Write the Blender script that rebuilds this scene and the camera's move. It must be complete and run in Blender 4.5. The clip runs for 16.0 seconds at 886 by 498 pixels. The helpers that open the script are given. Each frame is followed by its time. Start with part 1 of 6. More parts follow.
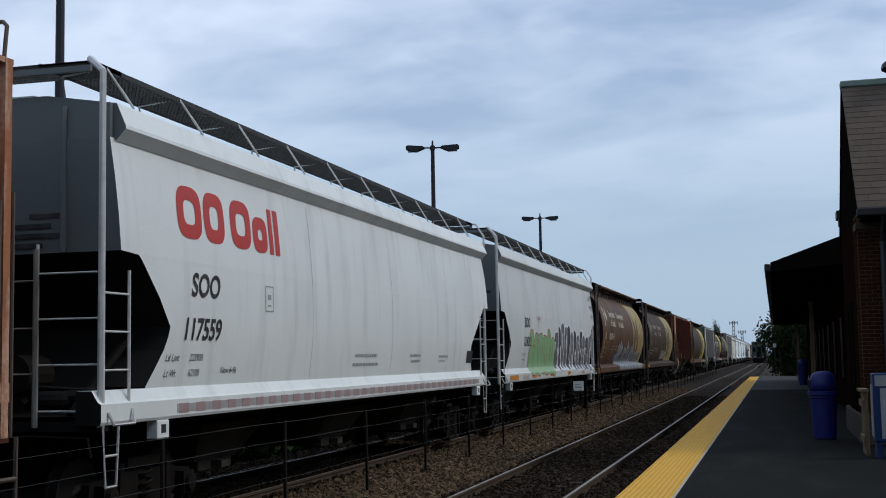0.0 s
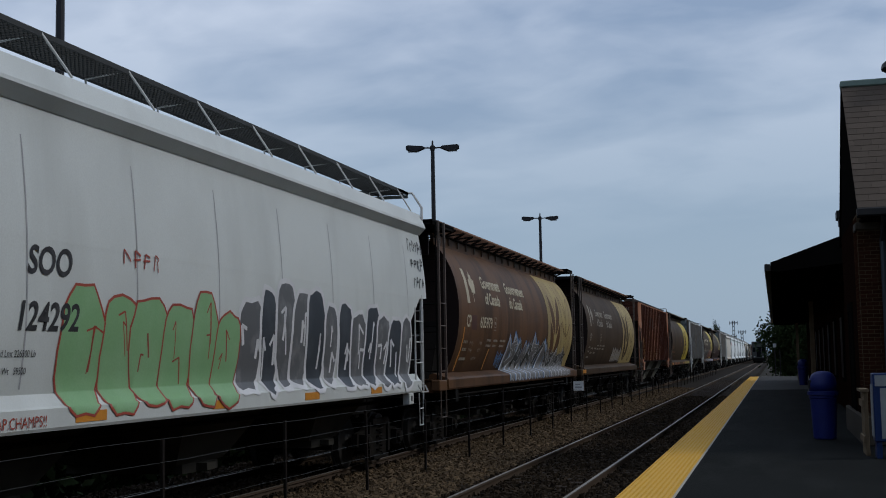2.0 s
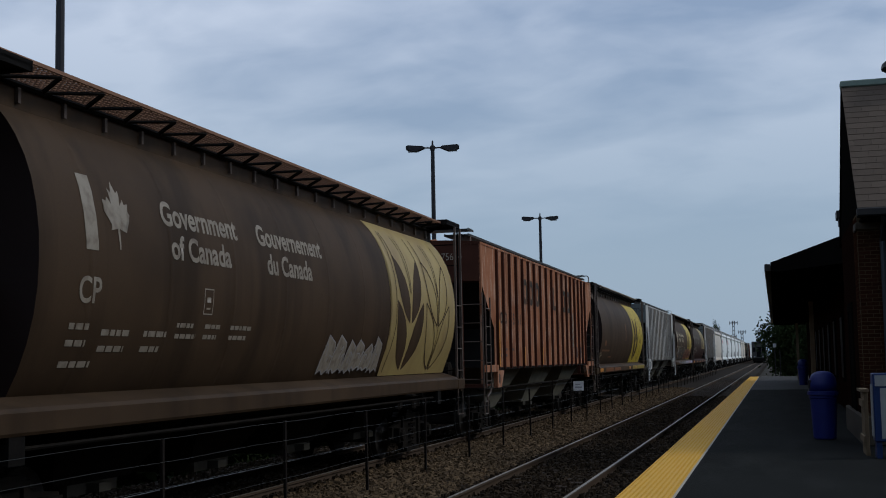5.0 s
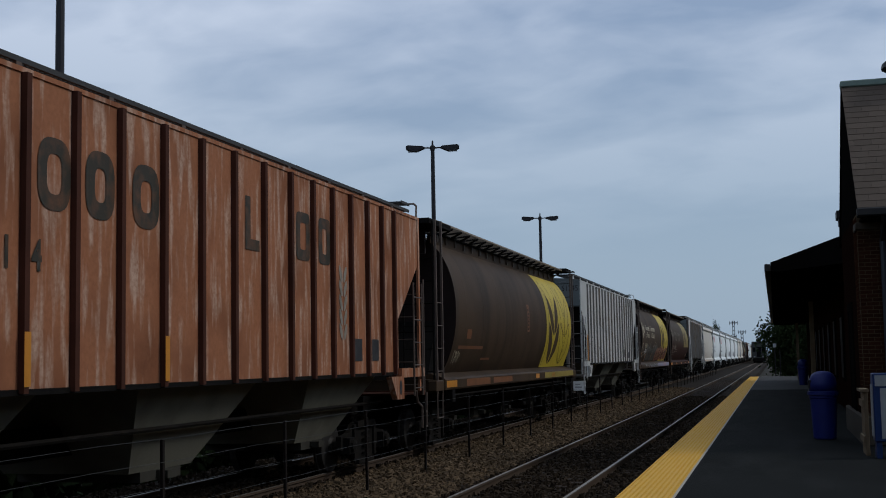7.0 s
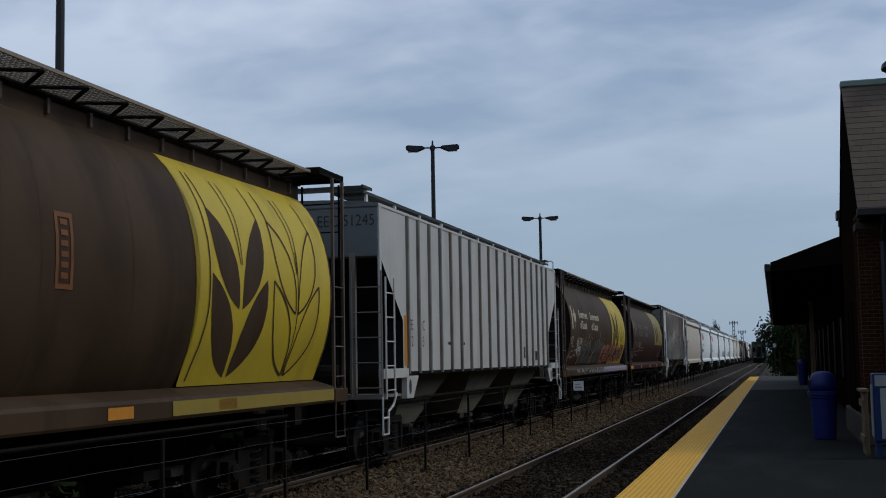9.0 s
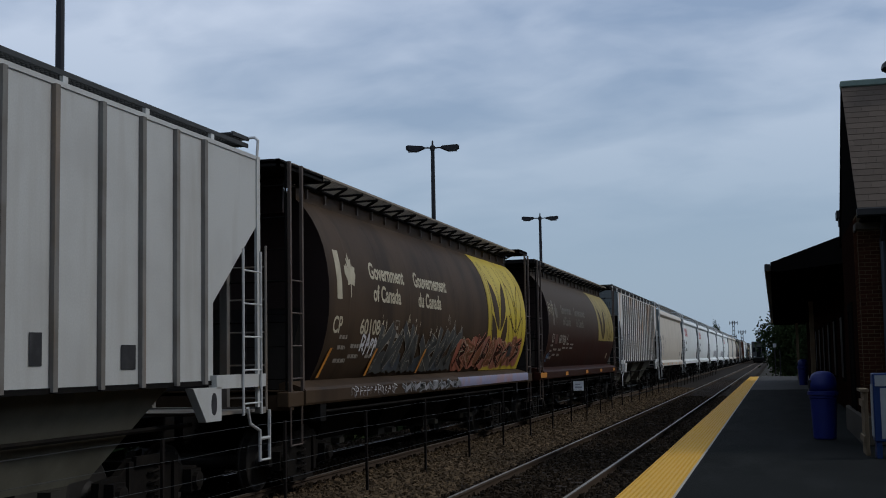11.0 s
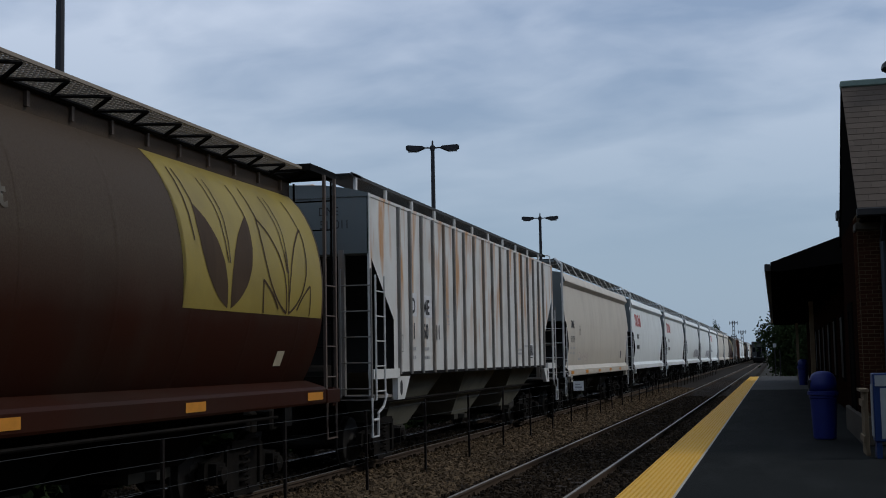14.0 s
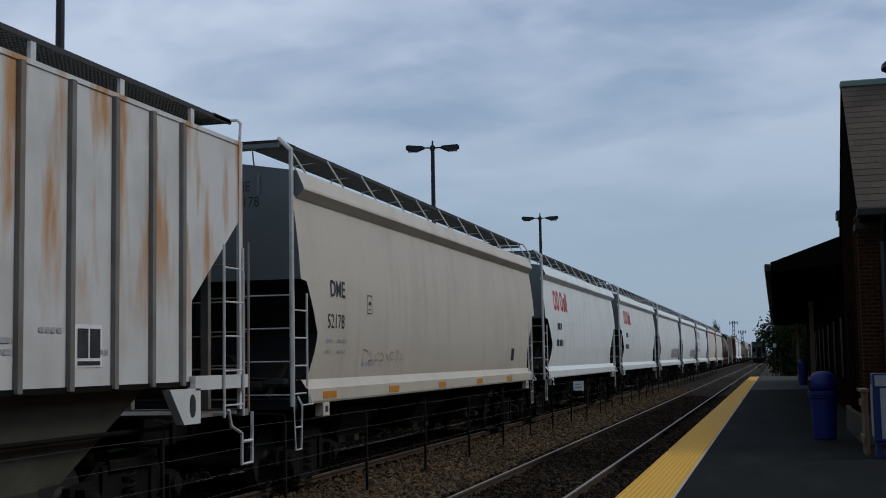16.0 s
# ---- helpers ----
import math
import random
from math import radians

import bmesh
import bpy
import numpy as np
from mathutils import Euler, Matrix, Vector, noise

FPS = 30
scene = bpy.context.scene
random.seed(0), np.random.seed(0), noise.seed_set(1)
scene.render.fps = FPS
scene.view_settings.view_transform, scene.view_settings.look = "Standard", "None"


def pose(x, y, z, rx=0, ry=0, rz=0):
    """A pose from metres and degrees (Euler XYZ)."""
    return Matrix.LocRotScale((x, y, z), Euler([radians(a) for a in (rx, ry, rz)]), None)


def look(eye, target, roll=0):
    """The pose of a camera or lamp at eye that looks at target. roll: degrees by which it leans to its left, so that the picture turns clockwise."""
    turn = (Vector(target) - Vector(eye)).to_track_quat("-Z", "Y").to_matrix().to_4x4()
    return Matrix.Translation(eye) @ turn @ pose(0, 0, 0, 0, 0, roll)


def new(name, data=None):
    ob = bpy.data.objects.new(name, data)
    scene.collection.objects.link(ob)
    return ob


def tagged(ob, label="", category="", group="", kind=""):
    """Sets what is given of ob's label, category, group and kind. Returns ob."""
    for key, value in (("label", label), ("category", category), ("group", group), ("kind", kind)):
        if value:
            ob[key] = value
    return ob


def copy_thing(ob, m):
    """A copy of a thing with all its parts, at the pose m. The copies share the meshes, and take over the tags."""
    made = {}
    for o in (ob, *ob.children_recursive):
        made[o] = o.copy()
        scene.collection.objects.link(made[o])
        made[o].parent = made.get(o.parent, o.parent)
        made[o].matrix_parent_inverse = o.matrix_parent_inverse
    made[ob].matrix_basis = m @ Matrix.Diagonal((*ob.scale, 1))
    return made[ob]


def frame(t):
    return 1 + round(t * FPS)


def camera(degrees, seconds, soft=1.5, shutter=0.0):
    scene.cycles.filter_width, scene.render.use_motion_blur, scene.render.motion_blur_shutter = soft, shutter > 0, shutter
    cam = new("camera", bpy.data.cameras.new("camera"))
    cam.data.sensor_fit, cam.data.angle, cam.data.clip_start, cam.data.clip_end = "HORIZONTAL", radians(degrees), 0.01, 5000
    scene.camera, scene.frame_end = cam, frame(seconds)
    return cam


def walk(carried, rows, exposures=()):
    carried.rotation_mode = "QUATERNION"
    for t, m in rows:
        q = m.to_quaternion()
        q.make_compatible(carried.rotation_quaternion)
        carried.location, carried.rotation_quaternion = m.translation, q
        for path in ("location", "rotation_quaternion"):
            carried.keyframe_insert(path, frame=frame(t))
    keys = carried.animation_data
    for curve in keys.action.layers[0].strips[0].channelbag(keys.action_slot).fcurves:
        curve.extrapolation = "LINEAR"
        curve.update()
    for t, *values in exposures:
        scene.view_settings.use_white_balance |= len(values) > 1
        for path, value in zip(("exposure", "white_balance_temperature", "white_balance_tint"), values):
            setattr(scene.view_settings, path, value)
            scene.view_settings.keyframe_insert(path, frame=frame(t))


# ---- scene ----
# Metres; z = 0 is the top of the rails, the tracks run along +y, the camera stands over the platform.
SECONDS = 16.0
SPEED = 11.21          # m/s, towards the camera
TRACK = -7.88          # centre line of the freight track
NEAR = -3.44           # centre line of the platform track

cam = camera(39.28, SECONDS, soft=1.0)
yaw, pitch = radians(14.83), radians(5.12)
eye = Vector((0, 0, 1.788))
ahead = Vector((-math.sin(yaw) * math.cos(pitch), math.cos(yaw) * math.cos(pitch), math.sin(pitch)))
view = look(eye, eye + ahead * 10, roll=-1.02)
walk(cam, [(0, view), (SECONDS, view)], [(0, 0.15), (0.6, -0.02), (1.4, -0.25), (SECONDS, -0.25)])

# ---- light ----
SUN_AZ, SUN_EL = radians(78), radians(43)     # azimuth from +y towards +x
world = bpy.data.worlds.new("world")
scene.world = world
world.use_nodes = True
wn = world.node_tree
wn.nodes.clear()


def wnode(kind, **values):
    n = wn.nodes.new(kind)
    for k, v in values.items():
        n.inputs[k].default_value = v
    return n


w_out = wn.nodes.new("ShaderNodeOutputWorld")
w_bg = wnode("ShaderNodeBackground", Strength=1.0)
w_sky = wn.nodes.new("ShaderNodeTexSky")
w_sky.sky_type, w_sky.sun_disc = "NISHITA", False
w_sky.sun_elevation, w_sky.sun_rotation = SUN_EL, SUN_AZ
w_sky.air_density, w_sky.dust_density = 1.0, 1.5
w_dim = wn.nodes.new("ShaderNodeVectorMath")
w_dim.operation = "SCALE"
w_dim.inputs["Scale"].default_value = 0.085
w_tc = wn.nodes.new("ShaderNodeTexCoord")
w_sep = wn.nodes.new("ShaderNodeSeparateXYZ")
w_zz = wn.nodes.new("ShaderNodeMath")
w_zz.operation = "MAXIMUM"
w_zz.inputs[1].default_value = 0.0
w_za = wn.nodes.new("ShaderNodeMath")
w_za.operation = "ADD"
w_za.inputs[1].default_value = 0.30
w_div = wn.nodes.new("ShaderNodeVectorMath")
w_div.operation = "DIVIDE"
w_cmb = wn.nodes.new("ShaderNodeCombineXYZ")
w_map = wn.nodes.new("ShaderNodeMapping")
w_map.inputs["Rotation"].default_value = (0, 0, radians(12))
w_map.inputs["Scale"].default_value = (0.75, 1.15, 1)
w_map.inputs["Location"].default_value = (3.1, 0.7, 0)
w_n1 = wnode("ShaderNodeTexNoise", Scale=1.8, Detail=4.0, Roughness=0.5, Distortion=0.25)
w_n2 = wnode("ShaderNodeTexNoise", Scale=7.0, Detail=5.0, Roughness=0.5, Distortion=0.3)
w_mixn = wn.nodes.new("ShaderNodeMath")
w_mixn.operation = "MULTIPLY_ADD"
w_mixn.inputs[1].default_value = 0.42
w_ramp = wn.nodes.new("ShaderNodeValToRGB")
w_ramp.color_ramp.elements[0].position, w_ramp.color_ramp.elements[0].color = 0.55, (0, 0, 0, 1)
w_ramp.color_ramp.elements[1].position, w_ramp.color_ramp.elements[1].color = 0.84, (1, 1, 1, 1)
w_cloud = wn.nodes.new("ShaderNodeMix")
w_cloud.data_type = "RGBA"
w_cloud.inputs["A"].default_value = (0.335, 0.455, 0.67, 1)
w_cloud.inputs["B"].default_value = (0.77, 0.875, 1.07, 1)
w_low = wn.nodes.new("ShaderNodeMix")      # clearer, bluer air towards the horizon
w_low.data_type = "RGBA"
w_low.inputs["A"].default_value = (0.39, 0.525, 0.69, 1)
w_lowf = wn.nodes.new("ShaderNodeMapRange")
w_lowf.interpolation_type = "SMOOTHSTEP"
w_lowf.inputs["From Min"].default_value, w_lowf.inputs["From Max"].default_value = 0.04, 0.33
wn.links.new(w_sep.outputs["Z"], w_lowf.inputs["Value"])
wn.links.new(w_lowf.outputs["Result"], w_low.inputs["Factor"])
w_mix = wn.nodes.new("ShaderNodeMix")
w_mix.data_type = "RGBA"
w_mix.inputs["Factor"].default_value = 0.82
for a, b in ((w_tc.outputs["Generated"], w_sep.inputs[0]), (w_sep.outputs["Z"], w_zz.inputs[0]), (w_zz.outputs[0], w_za.inputs[0]),
             (w_za.outputs[0], w_cmb.inputs[0]), (w_za.outputs[0], w_cmb.inputs[1]), (w_tc.outputs["Generated"], w_div.inputs[0]),
             (w_cmb.outputs[0], w_div.inputs[1]), (w_div.outputs[0], w_map.inputs[0]), (w_map.outputs[0], w_n1.inputs["Vector"]),
             (w_map.outputs[0], w_n2.inputs["Vector"]), (w_n2.outputs["Fac"], w_mixn.inputs[0]), (w_n1.outputs["Fac"], w_mixn.inputs[2]),
             (w_mixn.outputs[0], w_ramp.inputs[0]), (w_ramp.outputs[0], w_cloud.inputs["Factor"]), (w_sky.outputs[0], w_dim.inputs[0]),
             (w_dim.outputs[0], w_mix.inputs["A"]), (w_cloud.outputs["Result"], w_low.inputs["B"]), (w_low.outputs["Result"], w_mix.inputs["B"]), (w_mix.outputs["Result"], w_bg.inputs["Color"]),
             (w_bg.outputs[0], w_out.inputs[0])):
    wn.links.new(a, b)

sun = new("sun", bpy.data.lights.new("sun", "SUN"))
sun.data.energy, sun.data.angle, sun.data.color = 1.1, radians(12), (1.0, 0.96, 0.9)
sun_dir = Vector((math.sin(SUN_AZ) * math.cos(SUN_EL), math.cos(SUN_AZ) * math.cos(SUN_EL), math.sin(SUN_EL)))
sun.matrix_world = look(sun_dir * 60, (0, 0, 0))


# ---- materials ----
def material(name, colour, rough=0.6, metal=0.0, second=None, scale=3.0, amount=0.5, grain=40.0, bump=0.1, streak=None,
             streak_amount=0.5, streak_scale=(3.0, 3.0, 0.35), per_object=0.0, per_island=0.0, lo=0.45, hi=0.7, coords="Object", spec=None, ga=0.35, slo=0.52, shi=0.72, streak_from=None, coat=None):
    """Two scales of variation: broad patches of a second colour (optionally drawn into vertical streaks) and a fine grain in tone and relief."""
    m = bpy.data.materials.new(name)
    m.use_nodes = True
    t = m.node_tree
    bsdf = t.nodes["Principled BSDF"]
    bsdf.inputs["Roughness"].default_value, bsdf.inputs["Metallic"].default_value = rough, metal
    bsdf.inputs["Specular IOR Level"].default_value = spec if spec is not None else (0.08 if rough >= 0.75 else 0.28)
    tc = t.nodes.new("ShaderNodeTexCoord")
    geo = tc.outputs[coords]

    def noise_of(sc, detail=4.0, vec=None):
        n = t.nodes.new("ShaderNodeTexNoise")
        n.inputs["Scale"].default_value, n.inputs["Detail"].default_value = sc, detail
        t.links.new(vec or geo, n.inputs["Vector"])
        return n.outputs["Fac"]

    def ramp(fac, a, b):
        n = t.nodes.new("ShaderNodeMapRange")
        n.inputs["From Min"].default_value, n.inputs["From Max"].default_value = a, b
        t.links.new(fac, n.inputs["Value"])
        return n.outputs["Result"]

    def times(fac, k):
        n = t.nodes.new("ShaderNodeMath")
        n.operation = "MULTIPLY"
        n.inputs[1].default_value = k
        t.links.new(fac, n.inputs[0])
        return n.outputs[0]

    def blend(fac, a, b):
        n = t.nodes.new("ShaderNodeMix")
        n.data_type = "RGBA"
        t.links.new(fac, n.inputs["Factor"])
        for key, value in (("A", a), ("B", b)):
            if isinstance(value, tuple):
                n.inputs[key].default_value = (*value, 1)
            else:
                t.links.new(value, n.inputs[key])
        return n.outputs["Result"]

    def product(p, q):
        n = t.nodes.new("ShaderNodeMath")
        n.operation = "MULTIPLY"
        t.links.new(p, n.inputs[0])
        t.links.new(q, n.inputs[1])
        return n.outputs[0]

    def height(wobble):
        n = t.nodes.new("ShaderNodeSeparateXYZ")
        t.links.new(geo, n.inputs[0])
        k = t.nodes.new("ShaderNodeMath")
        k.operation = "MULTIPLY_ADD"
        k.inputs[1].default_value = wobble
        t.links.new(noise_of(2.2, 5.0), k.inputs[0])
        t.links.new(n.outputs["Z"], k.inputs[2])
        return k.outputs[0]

    second = second or tuple(c * 0.7 for c in colour)
    col = blend(times(ramp(noise_of(scale), lo, hi), amount), colour, second)
    if streak:
        mp = t.nodes.new("ShaderNodeMapping")
        mp.inputs["Scale"].default_value = streak_scale
        t.links.new(geo, mp.inputs["Vector"])
        run = times(ramp(noise_of(1.0, 8.0, mp.outputs[0]), slo, shi), streak_amount)
        if streak_from:      # rust that starts at the eaves and runs down
            run = product(run, ramp(height(0.5), *streak_from))
        col = blend(run, col, streak)
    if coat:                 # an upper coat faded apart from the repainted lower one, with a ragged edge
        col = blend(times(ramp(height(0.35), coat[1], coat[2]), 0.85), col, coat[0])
    fine = noise_of(grain, 6.0)
    col = blend(times(ramp(fine, 0.35, 0.75), ga), col, tuple(c * 0.72 for c in colour))
    if per_object:
        info = t.nodes.new("ShaderNodeObjectInfo")
        col = blend(times(info.outputs["Random"], per_object), col, tuple(c * 0.45 for c in colour))
    if per_island:
        info = t.nodes.new("ShaderNodeNewGeometry")
        col = blend(times(info.outputs["Random Per Island"], per_island), col, tuple(c * 0.25 for c in colour))
    t.links.new(col, bsdf.inputs["Base Color"])
    if bump:
        b = t.nodes.new("ShaderNodeBump")
        b.inputs["Strength"].default_value, b.inputs["Distance"].default_value = bump, 0.02
        t.links.new(fine, b.inputs["Height"])
        t.links.new(b.outputs[0], bsdf.inputs["Normal"])
    return m


M = {}
M["white"] = material("white_car_paint", (0.75, 0.79, 0.775), 0.5, second=(0.65, 0.685, 0.67), scale=0.7, amount=0.6, grain=60, bump=0.03, streak=(0.42, 0.44, 0.42), streak_amount=0.4)
M["dull_white"] = material("dull_white_car_paint", (0.61, 0.645, 0.625), 0.5, second=(0.53, 0.56, 0.54), scale=0.7, amount=0.7, grain=60, bump=0.03, streak=(0.40, 0.42, 0.40), streak_amount=0.35, streak_scale=(1.2, 1.2, 0.25))
M["cream"] = material("cream_car_paint", (0.56, 0.515, 0.435), 0.55, second=(0.46, 0.42, 0.355), scale=0.8, amount=0.6, grain=60, bump=0.03, streak=(0.38, 0.33, 0.27), streak_amount=0.4)
M["grey"] = material("grey_car_paint", (0.52, 0.53, 0.51), 0.55, second=(0.42, 0.42, 0.40), scale=1.2, amount=0.6, grain=50, bump=0.04, streak=(0.36, 0.34, 0.30), streak_amount=0.5)
M["rusty_grey"] = material("rust_streaked_grey_paint", (0.64, 0.645, 0.62), 0.6, second=(0.44, 0.43, 0.40), scale=1.2, amount=0.6, grain=50, bump=0.05, streak=(0.47, 0.22, 0.055), streak_amount=0.95, streak_scale=(2.6, 2.7, 0.5), slo=0.50, shi=0.63, streak_from=(1.9, 3.5))
# Grey lowered on the car ends: shade of the coupling gap, painted in.
M["end_grey"] = material("shaded_grey_end_paint", (0.135, 0.155, 0.155), 0.6, scale=1.0, amount=0.5, grain=50, bump=0.04, streak=(0.16, 0.15, 0.14), streak_amount=0.5)
# Darker than the body paint: the posts' shaded flanks are put into this grey.
M["post_grey"] = material("shaded_grimy_post_paint", (0.20, 0.195, 0.18), 0.7, second=(0.12, 0.10, 0.08), scale=2.0, amount=0.8, grain=40, bump=0.06, streak=(0.30, 0.18, 0.09), streak_amount=0.5)
M["brown"] = material("brown_car_paint", (0.125, 0.064, 0.031), 0.55, spec=0.14, second=(0.058, 0.033, 0.019), scale=0.6, amount=0.8, grain=50, bump=0.04, streak=(0.036, 0.022, 0.013), streak_amount=0.7, streak_scale=(1.5, 1.5, 0.12), slo=0.50, shi=0.64)
M["brown_dust"] = material("dusty_brown_car_paint", (0.068, 0.044, 0.026), 0.6, spec=0.09, second=(0.036, 0.023, 0.014), scale=0.6, amount=0.8, grain=50, bump=0.04, streak=(0.024, 0.016, 0.010), streak_amount=0.65, streak_scale=(1.5, 1.5, 0.12), slo=0.50, shi=0.66)
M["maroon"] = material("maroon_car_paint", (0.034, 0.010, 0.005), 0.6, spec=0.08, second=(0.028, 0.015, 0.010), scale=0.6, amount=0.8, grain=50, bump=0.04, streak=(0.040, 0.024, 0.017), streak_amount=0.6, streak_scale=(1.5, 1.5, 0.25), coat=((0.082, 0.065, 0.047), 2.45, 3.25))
# Drum ends darker than the sides: their shade is painted into the colour.
M["round_end"] = material("shaded_maroon_end_paint", (0.017, 0.008, 0.0065), 0.7, scale=1.0, amount=0.5, grain=40, bump=0.04)
M["rust"] = material("rusty_red_car_paint", (0.37, 0.155, 0.080), 0.75, second=(0.16, 0.062, 0.032), scale=1.1, amount=0.85, grain=22, bump=0.10, streak=(0.58, 0.42, 0.32), streak_amount=0.8, streak_scale=(8.0, 8.0, 1.3), slo=0.50, shi=0.66, ga=0.7)
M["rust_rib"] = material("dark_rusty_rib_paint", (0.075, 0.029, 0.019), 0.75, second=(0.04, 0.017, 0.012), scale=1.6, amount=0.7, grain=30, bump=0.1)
# Black, truck and wheel steel lowered: deep shade under the cars, as colour.
M["black"] = material("shaded_black_underframe_steel", (0.007, 0.0065, 0.006), 0.8, second=(0.014, 0.012, 0.010), scale=2.5, amount=0.5, grain=40, bump=0.1)
M["hopper"] = material("dusty_hopper_steel", (0.19, 0.187, 0.15), 0.8, second=(0.11, 0.107, 0.085), scale=1.5, amount=0.7, grain=40, bump=0.08)
M["truck"] = material("shaded_grimy_cast_steel", (0.010, 0.009, 0.008), 0.85, second=(0.022, 0.018, 0.014), scale=4, amount=0.6, grain=40, bump=0.12)
M["wheel"] = material("shaded_worn_wheel_steel", (0.03, 0.028, 0.026), 0.65, 0.3, scale=5, amount=0.5, grain=40, bump=0.05)
M["galv"] = material("galvanised_grating_steel", (0.05, 0.053, 0.053), 0.7, 0.2, scale=5, amount=0.5, grain=60, bump=0.04)
M["rail_paint"] = material("pale_handrail_paint", (0.55, 0.56, 0.55), 0.55, second=(0.35, 0.33, 0.30), scale=6, amount=0.5, grain=60, bump=0.03)
M["dark_rail"] = material("dark_handrail_paint", (0.10, 0.075, 0.06), 0.6, scale=6, amount=0.5, grain=60, bump=0.03)
M["brown_grate"] = material("rusty_brown_grating", (0.26, 0.15, 0.10), 0.75, scale=5, amount=0.6, grain=60, bump=0.08)
M["dusty_grate"] = material("dusty_grey_brown_grating", (0.28, 0.245, 0.20), 0.8, scale=5, amount=0.6, grain=60, bump=0.08)
M["yellow"] = material("yellow_emblem_paint", (0.56, 0.43, 0.035), 0.5, second=(0.45, 0.34, 0.04), scale=1.2, amount=0.6, grain=50, bump=0.03, streak=(0.30, 0.22, 0.045), streak_amount=0.7, streak_scale=(1.6, 1.6, 0.25))
M["faded_yellow"] = material("faded_yellow_emblem_paint", (0.40, 0.31, 0.12), 0.55, second=(0.28, 0.20, 0.09), scale=1.2, amount=0.7, grain=50, bump=0.03, streak=(0.24, 0.17, 0.09), streak_amount=0.5, streak_scale=(0.9, 0.9, 0.3))
M["dark_yellow"] = material("grimy_yellow_emblem_paint", (0.30, 0.23, 0.05), 0.5, second=(0.2, 0.15, 0.04), scale=1.2, amount=0.7, grain=50, bump=0.03)
M["red"] = material("red_letter_paint", (0.50, 0.045, 0.035), 0.5, second=(0.42, 0.06, 0.05), scale=3, amount=0.6, grain=60, bump=0.02)
M["ink"] = material("black_stencil_paint", (0.03, 0.03, 0.032), 0.55, second=(0.09, 0.09, 0.09), scale=5, amount=0.5, grain=60, bump=0.02)
M["faded_black"] = material("faded_black_paint_over_rust", (0.045, 0.040, 0.030), 0.7, second=(0.16, 0.075, 0.04), scale=5, amount=0.75, grain=50, bump=0.04)
M["pale_ink"] = material("pale_stencil_paint", (0.50, 0.45, 0.32), 0.55, second=(0.34, 0.29, 0.2), scale=5, amount=0.6, grain=60, bump=0.02)
M["faint_ink"] = material("worn_stencil_paint", (0.30, 0.27, 0.22), 0.6, second=(0.16, 0.13, 0.1), scale=8, amount=0.9, grain=60, bump=0.02)
M["ghost_ink"] = material("faded_ghost_lettering", (0.135, 0.118, 0.092), 0.6, second=(0.085, 0.07, 0.052), scale=4, amount=0.95, grain=60, bump=0.02, lo=0.4, hi=0.55)
M["old_patch"] = material("dull_maroon_patch", (0.085, 0.036, 0.026), 0.6, scale=3, amount=0.6, grain=50, bump=0.02)
M["grey_ink"] = material("grey_stencil_paint", (0.34, 0.35, 0.36), 0.6, second=(0.5, 0.5, 0.5), scale=8, amount=0.6, grain=60, bump=0.02)
M["orange"] = material("orange_reflector", (0.62, 0.26, 0.04), 0.4, scale=6, amount=0.5, grain=60, bump=0.02)
M["stripe_red"] = material("faded_red_reflector", (0.36, 0.255, 0.25), 0.5, scale=6, amount=0.5, grain=60, bump=0.02)
M["tape"] = material("worn_grey_reflective_tape", (0.36, 0.355, 0.35), 0.5, scale=6, amount=0.5, grain=60, bump=0.02)
M["dark_hopper"] = material("dark_hopper_steel", (0.055, 0.053, 0.045), 0.8, second=(0.025, 0.024, 0.02), scale=1.5, amount=0.7, grain=40, bump=0.08)
M["patch"] = material("orange_brown_primer", (0.19, 0.075, 0.028), 0.6, second=(0.12, 0.05, 0.02), scale=3, amount=0.7, grain=50, bump=0.03)
M["green"] = material("green_spray_paint", (0.22, 0.41, 0.20), 0.5, second=(0.28, 0.47, 0.26), scale=2, amount=0.6, grain=50, bump=0.02)
M["spray_red"] = material("red_spray_paint", (0.36, 0.07, 0.045), 0.5, second=(0.25, 0.05, 0.05), scale=2, amount=0.6, grain=50, bump=0.02)
M["spray_white"] = material("white_spray_paint", (0.66, 0.67, 0.68), 0.5, second=(0.5, 0.5, 0.52), scale=2, amount=0.6, grain=50, bump=0.02)
M["spray_grey"] = material("grey_spray_paint", (0.26, 0.26, 0.27), 0.5, second=(0.4, 0.4, 0.4), scale=1.5, amount=0.8, grain=50, bump=0.02)
M["spray_dark"] = material("dark_spray_paint", (0.042, 0.050, 0.060), 0.5, second=(0.09, 0.10, 0.115), scale=2, amount=0.6, grain=50, bump=0.02)
M["spray_silver"] = material("silver_spray_paint", (0.46, 0.47, 0.48), 0.4, second=(0.3, 0.3, 0.31), scale=2, amount=0.7, grain=50, bump=0.02)
M["charcoal"] = material("charcoal_spray_paint", (0.062, 0.064, 0.058), 0.6, second=(0.05, 0.05, 0.05), scale=1.5, amount=0.8, grain=50, bump=0.02)
M["slate"] = material("slate_grey_spray_paint", (0.12, 0.125, 0.13), 0.5, second=(0.24, 0.245, 0.25), scale=4, amount=0.8, grain=50, bump=0.02, lo=0.5, hi=0.75)
M["steel_grey"] = material("steel_grey_spray_paint", (0.14, 0.135, 0.13), 0.5, second=(0.20, 0.195, 0.19), scale=1.5, amount=0.8, grain=50, bump=0.02)
